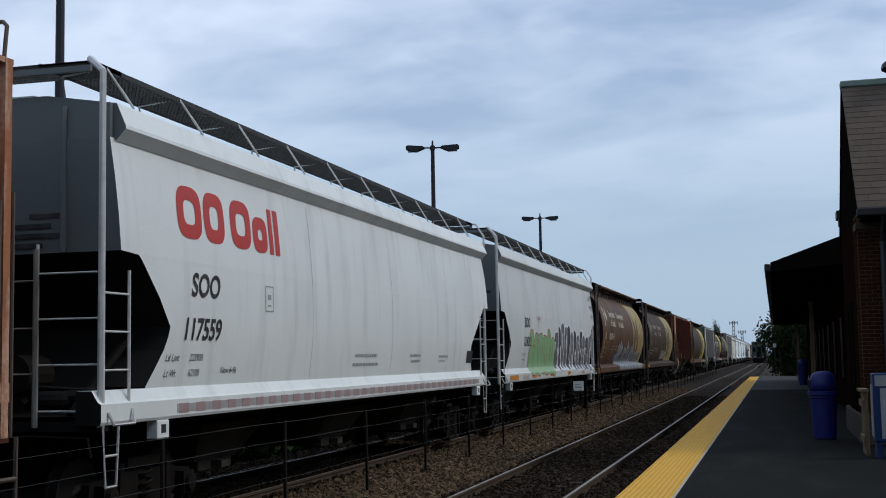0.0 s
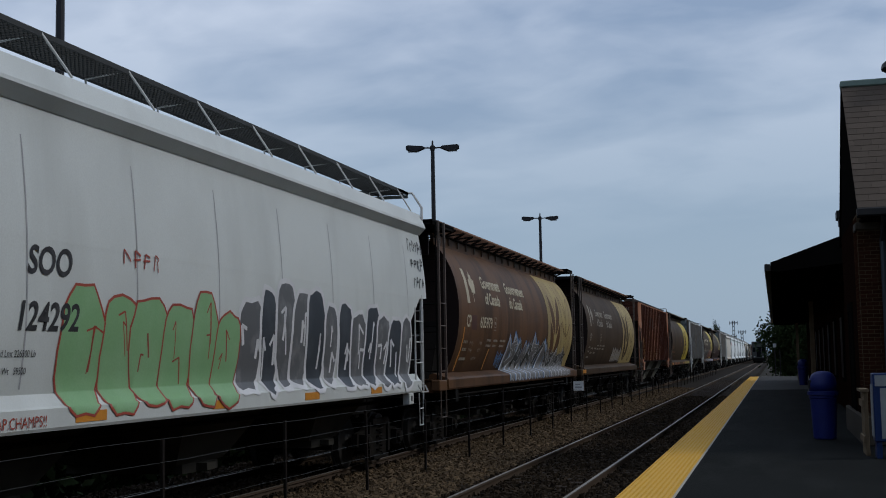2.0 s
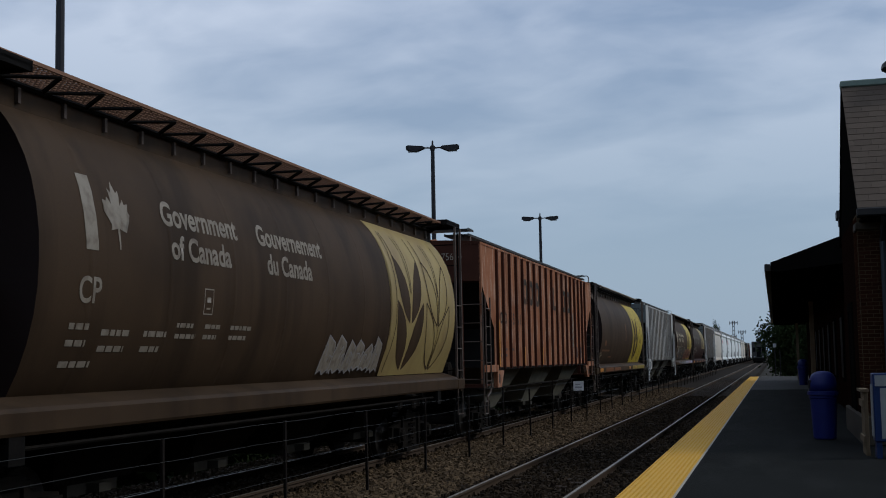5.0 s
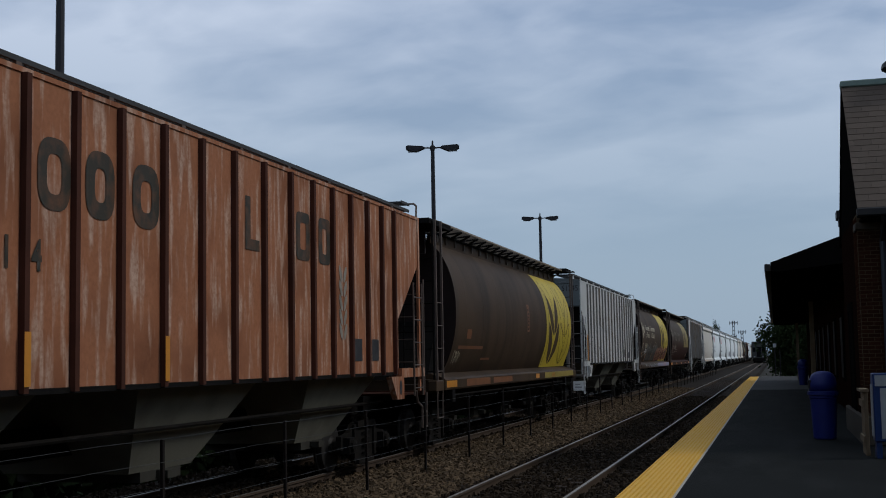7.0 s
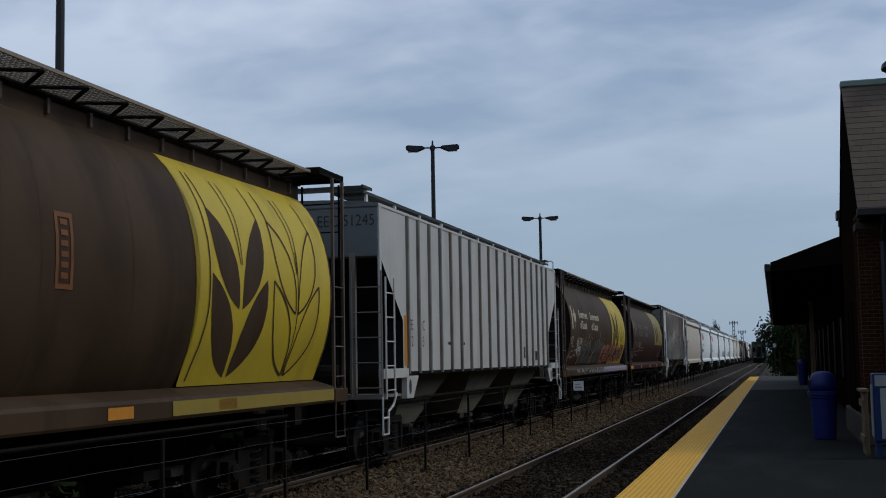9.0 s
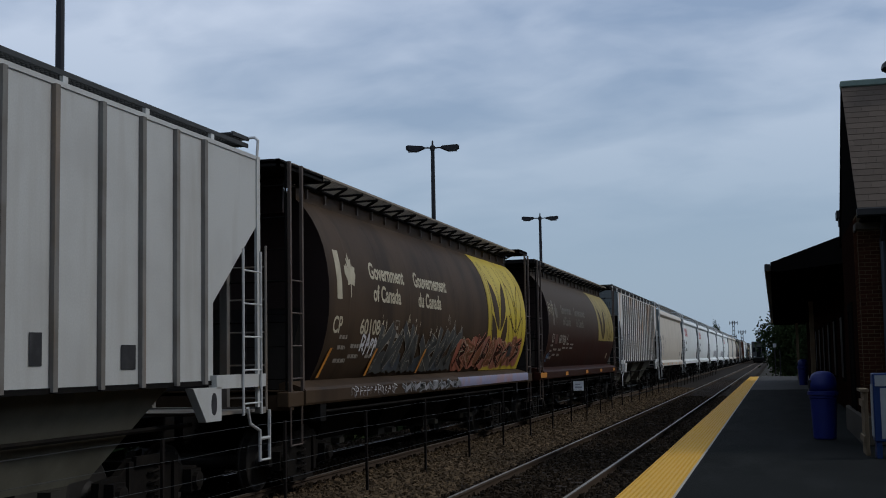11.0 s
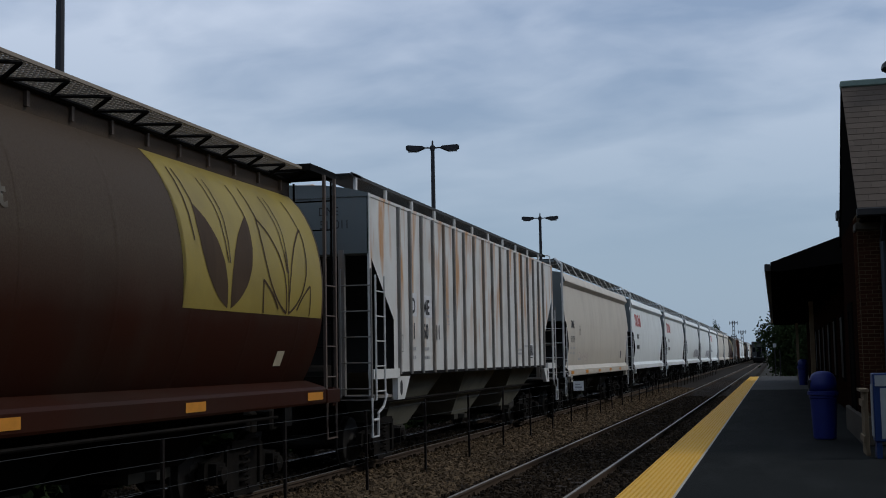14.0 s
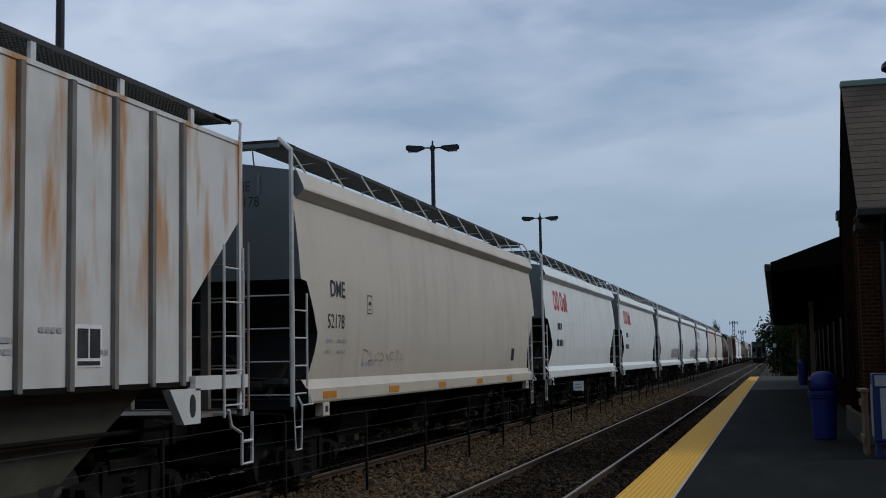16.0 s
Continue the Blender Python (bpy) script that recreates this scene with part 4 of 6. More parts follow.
        part("stirrup", tubes([(1.56, ye, 1.2), (1.56, ye, 0.68), (1.56, ye - sy * 0.4, 0.68), (1.56, ye - sy * 0.4, 1.2)], r=0.018, n=5), trim, car)
        part("jacking_pad", boxes((1.42, 1.58, sy * (half - 1.4) - 0.12, sy * (half - 1.4) + 0.12, 0.95, 1.2)), M["black"], car)
    part("side_pipe", tubes([(1.5, -half + 1.6, 1.08), (1.5, half - 1.6, 1.08)], r=0.022), M["truck"], car)
    add_underframe(car, half, [(-4.4, 3.2), (-1.5, 2.6), (1.5, 2.6), (4.6, 3.2)], 1.4, M["black"])
    add_trucks(car, (-half + 1.75, half - 1.75))
    return car


# ---- the train, leading car first; the number is where the car's middle stands 8 s into the clip ----
CARS = []


def couple(car, middle):
    CARS.append((car, middle))
    car.matrix_basis = pose(TRACK, middle + SPEED * 8, 0)
    return car


car_a = couple(ribbed_hopper("rusty red-brown covered hopper with ribbed sides", M["rust"], M["rust_rib"], M["rust_rib"], trim=M["dark_rail"]), -89.12)
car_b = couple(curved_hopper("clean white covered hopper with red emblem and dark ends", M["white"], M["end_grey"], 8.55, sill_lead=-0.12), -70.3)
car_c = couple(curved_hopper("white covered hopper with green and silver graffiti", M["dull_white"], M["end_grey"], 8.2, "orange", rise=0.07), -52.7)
car_d = couple(round_hopper("brown cylindrical grain hopper with faded yellow emblem and silver graffiti", M["brown"], M["brown"]), -35.6)
car_e = couple(round_hopper("dull brown cylindrical grain hopper with faded yellow emblem", M["brown_dust"], M["brown_dust"]), -17.25)
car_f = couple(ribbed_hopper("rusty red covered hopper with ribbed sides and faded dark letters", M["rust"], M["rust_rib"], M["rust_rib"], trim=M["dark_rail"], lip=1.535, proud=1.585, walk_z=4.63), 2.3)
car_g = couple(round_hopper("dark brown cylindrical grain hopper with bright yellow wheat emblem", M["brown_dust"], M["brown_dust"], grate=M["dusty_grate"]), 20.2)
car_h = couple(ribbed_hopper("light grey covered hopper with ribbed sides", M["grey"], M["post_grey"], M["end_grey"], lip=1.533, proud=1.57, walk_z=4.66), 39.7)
car_i = couple(round_hopper("brown cylindrical grain hopper with yellow emblem and red graffiti", M["brown_dust"], M["brown_dust"], grate=M["dusty_grate"]), 57.5)
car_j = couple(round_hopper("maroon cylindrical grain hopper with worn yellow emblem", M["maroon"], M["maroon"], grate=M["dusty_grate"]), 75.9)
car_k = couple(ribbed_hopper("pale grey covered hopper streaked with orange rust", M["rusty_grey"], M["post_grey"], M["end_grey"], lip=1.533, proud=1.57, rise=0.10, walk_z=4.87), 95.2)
car_l = couple(curved_hopper("cream covered hopper with smooth sides and dark ends", M["cream"], M["end_grey"], 8.85, "orange", rise=0.02, tuck=0.6), 114.3)


# ---- lettering, emblems and spray paint on the cars ----
FLAT = [(1.0, 1.522, 0, 0), (4.5, 1.522, 0, 0)]
SMOOTH = [(1.22, 1.637, 0, 0), (1.25, 1.637, 0, 0), (1.42, 1.637, 0, 0), (1.44, 1.602, 0, 0), (1.55, 1.532, 0, 0)] + [q for q in CURVED if q[0] > 1.56]
DRUM = [(1.20, 1.588, 0, 0), (1.23, 1.602, 0, 0), (1.40, 1.602, 0, 0), (1.44, 1.572, 0, 0), (1.53, 1.29, 0, 0)] + [q for q in ROUND if q[0] > 1.6]


def rect(y0, y1, z0, z1):
    return [(y0, z0), (y1, z0), (y1, z1), (y0, z1)]


def ring(y, z, w, h, t):
    """A closed frame of four strokes."""
    return [rect(y, y + w, z, z + t), rect(y, y + w, z + h - t, z + h), rect(y, y + t, z + t, z + h - t), rect(y + w - t, y + w, z + t, z + h - t)]


def stroke(a, b, t):
    d = Vector((b[0] - a[0], b[1] - a[1])).normalized() * t / 2
    n = (-d.y, d.x)
    return [(a[0] - n[0], a[1] - n[1]), (b[0] - n[0], b[1] - n[1]), (b[0] + n[0], b[1] + n[1]), (a[0] + n[0], a[1] + n[1])]


def line_of(pts, t):
    return [stroke(a, b, t) for a, b in zip(pts, pts[1:])]


def arc_pts(f, a, b, n=10):
    return [f(a + (b - a) * k / n) for k in range(n + 1)]


def spray(car, y0, y1, z0, z1, count, levels, fills, outline, seed, spiky=0.0, lean=0.0, edge=0.035):
    """A row of fat hand-sprayed letter shapes: rims, fills and inner strokes; no readable words."""
    rng = random.Random(seed)
    step = (y1 - y0) / count
    rims, fill_of = [], []
    cuts = []
    for k in range(count):
        cy = y0 + step * (k + 0.5) + rng.uniform(-0.06, 0.06)
        lo, hi = z0 + rng.uniform(0, 0.08) * (z1 - z0), z1 - rng.uniform(0, 0.24) * (1 + spiky) * (z1 - z0)
        cz, rz = (lo + hi) / 2, (hi - lo) / 2
        ry = step * rng.uniform(0.55, 0.72)
        ln = lean + rng.uniform(-0.12, 0.12)
        if spiky:
            tip = rng.uniform(-0.4, 0.4)
            u = rz * 2
            shape = [(cy - ry, lo), (cy - ry * 0.5, lo + 0.1 * u), (cy - ry * 0.1, lo - 0.02 * u), (cy + ry * 0.5, lo + 0.1 * u), (cy + ry, lo), (cy + ry * 0.8 + ln * rz, cz), (cy + ry * 0.7 + ln * rz, hi - 0.2 * u), (cy + tip * ry + ln * rz * 2, hi), (cy - ry * 0.6 + ln * rz, hi - 0.25 * u), (cy - ry * 0.85, cz)]
        else:
            shape = oval(cy, cz, ry, rz, 20, rng.uniform(2.4, 3.6), ln, 0.06, rng)
        rims.append(shape)
        fill_of.append([(cy + (a - cy) * (1 - edge / ry), cz + (b - cz) * (1 - edge / rz)) for a, b in shape])
        for _ in range(2):
            a = (cy + rng.uniform(-0.5, 0.5) * ry, cz + rng.uniform(-0.7, 0.1) * rz)
            b = (a[0] + rng.uniform(-0.25, 0.25) * ry, a[1] + rng.uniform(0.3, 0.75) * rz)
            cuts.append(stroke(a, b, edge * rng.uniform(0.5, 1.1)))
            cuts.append(stroke(b, (b[0] + rng.uniform(-0.5, 0.5) * ry, b[1] - rng.uniform(0.0, 0.25) * rz), edge * 0.7))
    for k, shape in enumerate(rims):
        lift = 0.006 + 0.0013 * k
        g = decal(car, "graffiti_letter", [shape], levels, outline, lift, label="spray-painted letter shape")
        lay(g, [fill_of[k]], levels, fills[k % len(fills)], lift + 0.0005)
        lay(g, cuts[4 * k:4 * k + 4], levels, outline, lift + 0.0010)


GLYPHS = (((0.05, 0), (0.45, 1), (0.95, 0), (0.62, 0.42), (0.2, 0.35)), ((0.15, 1), (0.15, 0), (0.2, 0.45), (0.9, 1.05)), ((0.1, 0), (0.15, 0.95), (0.8, 0.1), (0.9, 1.1)),
          ((0.9, 0.85), (0.15, 0.75), (0.85, 0.4), (0.05, 0.05)), ((0.15, 0), (0.15, 0.95), (0.85, 0.75), (0.2, 0.45), (0.95, 0)))


def interlock(car, y0, y1, z0, z1, count, levels, fills, rim, seed, t=0.2, edge=0.03, spatter=None, base=0.005):
    """Tangled angular sprayed shapes with thin bright rims; no readable words."""
    rng = random.Random(seed)
    step = (y1 - y0) / count
    for k in range(count):
        glyph = GLYPHS[rng.randrange(len(GLYPHS))]
        top = (z1 - z0) * rng.uniform(0.72, 1.0)
        flip = rng.random() < 0.5
        pts = []
        for u, v in glyph:
            u, v = (1 - u if flip else u) + rng.uniform(-0.12, 0.12), v + rng.uniform(-0.08, 0.08)
            pts.append((y0 + step * (k + u * 1.25 - 0.1) + 0.3 * v * top, z0 + t * 0.55 + (top - t) * min(max(v, 0), 1)))
        lift = base + 0.0012 * k
        g = decal(car, "graffiti_letter", line_of(pts, t + 2 * edge), levels, rim, lift, label="spray-painted angular letter shape")
        lay(g, line_of(pts, t), levels, fills[k % len(fills)], lift + 0.0006)
        shine = [stroke((p[0] + 0.3 * t, p[1] - 0.1 * t), (p[0] * 0.5 + q[0] * 0.5 + 0.25 * t, p[1] * 0.5 + q[1] * 0.5), edge * 0.8) for p, q in zip(pts[:2], pts[1:])]
        lay(g, shine, levels, rim, lift + 0.0011)
        if spatter:
            drops = [oval(pts[0][0] + rng.uniform(-0.5, 0.9) * step, z0 + top * rng.uniform(0.85, 1.15), rng.uniform(0.008, 0.016), rng.uniform(0.03, 0.11), 8, 2.2, 0.3) for _ in range(3)]
            lay(g, drops, levels, spatter, lift + 0.00115)


def lay(g, polys, levels, mat, lift):
    """Another coat of the same painting."""
    ob = decal(g, "paint_coat", polys, levels, mat, lift)
    return tagged(ob, kind="stuff") if len(polys) > 1 else ob


def blades(car, y0, y1, z0, z1, count, rim, seed, base=0.006):
    """Tall leaning letter shapes, half silver and half grey, with pointed tops and a coloured rim; no readable words."""
    rng = random.Random(seed)
    step = (y1 - y0) / count
    for k in range(count):
        w = step * rng.uniform(0.8, 1.35)
        y, top = y0 + step * k + rng.uniform(-0.12, 0.12) * step, z1 - rng.uniform(0.0, 0.45) * (z1 - 1.5)
        lean, tip = rng.uniform(0.05, 0.3) * w, rng.uniform(0.35, 0.75)
        shape = [(y, z0), (y + 0.3 * w, z0 + 0.09), (y + 0.55 * w, z0 - 0.0), (y + 0.85 * w, z0 + 0.07), (y + 1.08 * w, z0), (y + 1.05 * w, 1.62), (y + 1.05 * w + lean, top - 0.32),
                 (y + tip * w + lean, top), (y + 0.18 * w + lean, top - 0.26), (y + 0.08 * w, 1.7)]
        cy, cz = y + 0.55 * w, (z0 + top) / 2
        halo = [(cy + (a - cy) * 1.16, b if b < 1.9 else b + 0.06) for a, b in shape]
        lift = base + 0.0014 * k
        g = decal(car, "graffiti_letter", [halo], DRUM, rim, lift, label="spray-painted pointed letter shape")
        lay(g, [shape], DRUM, M["spray_silver"], lift + 0.0005)
        lay(g, [[(cy + (a - cy) * 0.86 + 0.07 * w, b if b < 1.5 else b - 0.07) for a, b in shape]], DRUM, M["steel_grey"], lift + 0.0008)
        u = y + rng.uniform(0.35, 0.6) * w
        lay(g, line_of([(u, z0 + 0.2), (u + 0.1 * w, 1.75), (u + 0.25 * w + lean, top - 0.3)], 0.022) + line_of([(u + 0.12 * w, 1.8), (u + 0.42 * w, 1.95)], 0.022), DRUM, M["spray_dark"], lift + 0.0011)


def scribble(car, y0, y1, z0, z1, levels, mat, seed, n=14, t=0.02):
    """A hand-sprayed tag of loose, unreadable strokes."""
    rng = random.Random(seed)
    cells = max(3, n // 2)
    w = (y1 - y0) / cells
    lines = []
    for k in range(cells):
        def at(u, v):
            return (y0 + w * (k + u) + 0.12 * w * v, z0 + (z1 - z0) * v)
        pts = [at(rng.uniform(0.05, 0.35), rng.uniform(-0.1, 0.2)), at(rng.uniform(0.0, 0.4), rng.uniform(0.8, 1.15)), at(rng.uniform(0.5, 0.9), rng.uniform(0.55, 1.0)), at(rng.uniform(0.3, 0.8), rng.uniform(0.3, 0.55)), at(rng.uniform(0.6, 0.95), rng.uniform(-0.15, 0.2))]
        lines += line_of(pts[:rng.choice((3, 4, 5))], t * rng.uniform(0.7, 1.2))
        if rng.random() < 0.4:
            lines.append(stroke(at(0.1, 0.5), at(0.8, 0.55), t))
    return decal(car, "tag", lines, levels, mat, 0.009)


def plate_marks(car, levels, y, z, mat, s=1.0):
    decal(car, "test_plate", ring(y, z, 0.24 * s, 0.30 * s, 0.014) + [rect(y + 0.07 * s, y + 0.17 * s, z + 0.06 * s, z + 0.08 * s), rect(y + 0.07 * s, y + 0.17 * s, z + 0.14 * s, z + 0.2 * s)], levels, mat)


def rounded_ring(y, z, w, h, t, power=3.2):
    """A closed band with rounded corners, cut into short pieces."""
    out = oval(y + w / 2, z + h / 2, w / 2, h / 2, 24, power)
    inn = oval(y + w / 2, z + h / 2, w / 2 - t, h / 2 - t, 24, power)
    return [[out[k], out[(k + 1) % 24], inn[(k + 1) % 24], inn[k]] for k in range(24)]


def block_name(car, y, z, h, widths, levels, mat, gap=0.06, t=0.13):
    """A company name as plain blocks of its size and colour."""
    polys = []
    for w, f in widths:
        if w > t * 2.4:
            decal(car, "name_block", rounded_ring(y, z, w, h * f, t), levels, mat)
        elif w > 0:
            polys.append(rect(y, y + w, z, z + h * f))
        y += abs(w) + gap
    for q in polys:
        decal(car, "name_block", [q], levels, mat)


def wheat(car, yellow, dark, y0=3.85, y1=8.25, low=1.54):
    """Yellow end panel with two stylised ears of grain."""
    panel = decal(car, "emblem", [[(y0 - 0.05, 4.26), (y0 + 0.1, 3.4), (y0 + 0.12, 2.8), (y0 + 0.06, low), (y1, low), (y1, 4.26)]], DRUM, yellow, 0.005, label="yellow painted panel with ears of grain")
    leaves, lines = [], []
    for cy, filled in ((y0 + 1.25, True), (y0 + 3.1, False)):
        for zt, zb, w in ((3.66, 2.45, 0.76), (2.86, 1.62, 0.82)):
            for s in (-1, 1):
                outer = arc_pts(lambda a: (cy + s * w * ((1 - a) ** 2 + 2.24 * a * (1 - a) + 0.06 * a * a), zt + (zb - zt) * (1.5 * a * (1 - a) + a * a)), 0, 1, 16)
                inner = arc_pts(lambda a: (cy + s * w * ((1 - a) ** 2 + 0.06 * a * a), zt + (zb - zt) * (0.64 * a * (1 - a) + a * a)), 1, 0, 16)
                if filled:
                    leaves.append(outer + inner[1:-1])
                else:
                    lines += line_of(outer, 0.035) + line_of(inner, 0.035)
        if not filled:
            lines += line_of([(cy, 1.62), (cy + 0.03, 2.6), (cy, 3.3)], 0.022)
        lines += line_of([(cy - 0.02, 3.0), (cy - 0.10, 3.6), (cy - 0.25, 4.02)], 0.022) + line_of([(cy + 0.03, 3.0), (cy + 0.03, 3.6), (cy - 0.08, 4.02)], 0.022)
        lines += line_of([(cy - 0.74, 3.62), (cy - 0.85, 4.05)], 0.03) + line_of([(cy + 0.74, 3.62), (cy + 0.62, 4.05)], 0.03)
    lines += line_of([(y0 + 0.28, 4.05), (y0 + 0.36, 3.2), (y0 + 0.36, 2.4), (y0 + 0.22, 1.6)], 0.03)
    leaves = [q for q in leaves if min(p[1] for p in q) >= low]
    lines = [q for q in lines if min(p[1] for p in q) >= low]
    lay(panel, leaves, DRUM, dark, 0.009)
    lay(panel, lines, DRUM, dark, 0.011)
    return panel


def maple(car, y, z, s, mat):
    """Small flag: a bar and a leaf."""
    half = [(0, 0.5), (0.09, 0.33), (0.19, 0.38), (0.15, 0.15), (0.27, 0.25), (0.31, 0.18), (0.44, 0.20), (0.39, 0.07), (0.45, 0.03), (0.24, -0.15), (0.27, -0.24), (0.03, -0.20), (0.02, -0.5)]
    pts = [(y + a * s * 0.8, z + b * s) for a, b in half] + [(y - a * s * 0.8, z + b * s) for a, b in half[::-1][:-1]]
    decal(car, "flag_mark", [rect(y - 0.92 * s, y - 0.60 * s, z - 0.56 * s, z + 0.50 * s), pts], DRUM, mat)


def grain_lettering(car, dz, mat, small, number, mark="CP", dy=0.0, words=None):
    words = words or mat
    lettering(car, "Government", -4.27 + dy, 3.41 + dz, 0.27, DRUM, words, narrow=1.02, bold=0.010)
    lettering(car, "of Canada", -4.12 + dy, 3.05 + dz, 0.27, DRUM, words, narrow=1.02, bold=0.010)
    lettering(car, "Gouvernement", -1.69 + dy, 3.41 + dz, 0.27, DRUM, words, narrow=1.02, bold=0.010)
    lettering(car, "du Canada", -1.47 + dy, 3.05 + dz, 0.27, DRUM, words, narrow=1.02, bold=0.010)
    maple(car, -5.22 + dy, 3.40 + dz, 0.70, words)
    lettering(car, mark, -5.98 + dy, 2.50 + dz, 0.26, DRUM, mat, "reporting_mark", narrow=0.95, bold=0.006)
    lettering(car, number, -4.72 + dy, 2.50 + dz, 0.25, DRUM, mat, "car_number", narrow=1.2, bold=0.006)
    plate_marks(car, DRUM, -3.3, 2.46 + dz, small)
    if mat is M["pale_ink"] and dz == 0:
        for txt, y, z in (("90 150kg", -5.5, 2.12), ("199900", -4.62, 2.12), ("26 500kg", -5.5, 1.97), ("63100", -4.62, 1.97), ("4550 CU FT", -5.0, 1.78)):
            lettering(car, txt, y, z, 0.075, DRUM, small, "load_limit")
    else:
        bars(car, [(-5.45, -4.9, 2.14 + dz / 2, 0.06), (-4.6, -4.1, 2.14 + dz / 2, 0.06), (-5.45, -4.95, 1.98 + dz / 2, 0.06), (-4.6, -4.2, 1.98 + dz / 2, 0.06)], DRUM, small)
    bars(car, [(-6.05, -5.7, 2.14, 0.06), (-6.05, -5.7, 1.98, 0.06),
               (-3.9, -3.5, 2.2, 0.05), (-3.2, -2.8, 2.2, 0.05), (-2.5, -1.9, 2.2, 0.05), (-3.9, -3.4, 2.08, 0.05), (-3.2, -2.85, 2.08, 0.05), (-2.5, -2.0, 2.08, 0.05), (-6.05, -5.5, 1.78, 0.06)], DRUM, small)


# white hopper with the red name
block_name(car_b, -6.96, 3.20, 0.60, ((0.61, 1.0), (0.55, 1.0), (-0.06, 1), (0.60, 1.0), (0.46, 0.76), (0.13, 1.0), (0.15, 1.0)), SMOOTH, M["red"], 0.06, 0.16)
lettering(car_b, "SOO", -6.70, 2.56, 0.27, SMOOTH, M["ink"], "reporting_mark", narrow=0.95, bold=0.008, slant=0.2)
lettering(car_b, "117559", -6.90, 2.07, 0.25, SMOOTH, M["ink"], "car_number", narrow=0.95, bold=0.008, slant=0.2)
for txt, y, z in (("Ld Lmt", -7.25, 1.83), ("223900", -6.68, 1.83), ("Lt Wt", -7.25, 1.66), ("62100", -6.68, 1.66), ("New 6-96", -5.85, 1.68)):
    lettering(car_b, txt, y, z, 0.085, SMOOTH, M["spray_dark"], "load_limit", narrow=0.95, slant=0.2)
bars(car_b, [(-1.0, 0.1, 1.86, 0.05), (-1.1, 0.2, 1.72, 0.05), (2.0, 2.7, 1.86, 0.045), (2.1, 2.7, 1.76, 0.045), (4.0, 4.7, 1.84, 0.045), (4.0, 4.5, 1.75, 0.045)], SMOOTH, M["grey_ink"])
plate_marks(car_b, SMOOTH, -4.6, 2.45, M["grey_ink"], 1.1)
decal(car_b, "placard", [rect(6.25, 6.75, 1.72, 1.98)], SMOOTH, M["ink"], label="small dark square placard")
decal(car_b, "panel_seam", [rect(y, y + 0.012, 1.6, 4.0) for y in (-2.9, 0.9, 4.6)], SMOOTH, M["grey_ink"], 0.003)

def end_bars(car, face, rows, mat):
    for x0, x1, z, h in rows:
        part("end_stencil", boxes((x0, x1, face - 0.006, face - 0.001, z, z + h)), mat, car)


end_bars(car_b, -8.24, [(0.2, 0.5, 3.75, 0.08), (0.55, 0.9, 3.3, 0.05), (0.2, 0.8, 3.2, 0.05), (0.3, 0.9, 3.1, 0.05), (0.1, 0.7, 3.0, 0.05)], M["ink"])
end_bars(car_c, -7.89, [(0.75, 1.2, 3.62, 0.06), (0.8, 1.1, 3.5, 0.06), (0.75, 1.35, 3.38, 0.06), (0.8, 1.2, 3.26, 0.06), (0.85, 1.15, 3.14, 0.06)], M["ink"])

# white hopper with sprayed letters
for k in range(8):
    y = -7.0 + 1.95 * k
    decal(car_c, "panel_seam", [rect(y, y + 0.022, 1.6, 4.0)], SMOOTH, M["grey_ink"], 0.003)
lettering(car_c, "SOO", -5.05, 2.62, 0.26, SMOOTH, M["ink"], "reporting_mark", narrow=0.95, bold=0.008, slant=0.2)
lettering(car_c, "124292", -5.22, 2.12, 0.26, SMOOTH, M["ink"], "car_number", narrow=0.95, bold=0.008, slant=0.2)
lettering(car_c, "Ld Lmt 226500 Lb", -5.42, 1.88, 0.065, SMOOTH, M["ink"], "load_limit")
lettering(car_c, "Lt Wt   59500", -5.42, 1.73, 0.065, SMOOTH, M["ink"], "load_limit")
spray(car_c, -4.40, -0.62, 1.24, 2.70, 6, SMOOTH, [M["green"]], M["spray_red"], 3, edge=0.028)
spray(car_c, -0.55, 3.0, 1.30, 2.95, 6, SMOOTH, [M["slate"], M["spray_dark"], M["slate"]], M["spray_white"], 5, edge=0.07)
spray(car_c, 3.0, 6.85, 1.24, 2.92, 6, SMOOTH, [M["spray_dark"], M["slate"]], M["spray_white"], 6, edge=0.07)
lettering(car_c, "DAP.CHAMPS!!", -5.62, 1.27, 0.10, SMOOTH, M["spray_red"], "tag", narrow=0.95)
scribble(car_c, 6.9, 7.9, 3.75, 3.98, SMOOTH, M["ink"], 5, 12, 0.03)
scribble(car_c, 7.0, 7.8, 3.45, 3.65, SMOOTH, M["ink"], 6, 9, 0.03)
scribble(car_c, 7.1, 7.8, 3.12, 3.32, SMOOTH, M["ink"], 7, 8, 0.03)
scribble(car_c, -3.4, -2.6, 2.78, 2.95, SMOOTH, M["spray_red"], 8, 8, 0.02)
decal(car_c, "sill_plate", [rect(-7.2, -6.2, 1.27, 1.38)], SMOOTH, M["orange"])

# brown drum hoppers
grain_lettering(car_d, 0.0, M["pale_ink"], M["faint_ink"], "605979")
wheat(car_d, M["faded_yellow"], M["brown"])
blades(car_d, -1.75, 3.35, 1.24, 2.72, 8, M["spray_blue"], 21)
blades(car_d, 3.4, 7.4, 1.24, 2.22, 7, M["charcoal"], 22)
interlock(car_d, -1.3, 3.0, 1.52, 2.36, 6, DRUM, [M["steel_grey"], M["charcoal"]], M["spray_silver"], 25, 0.15, 0.016, base=0.0200)
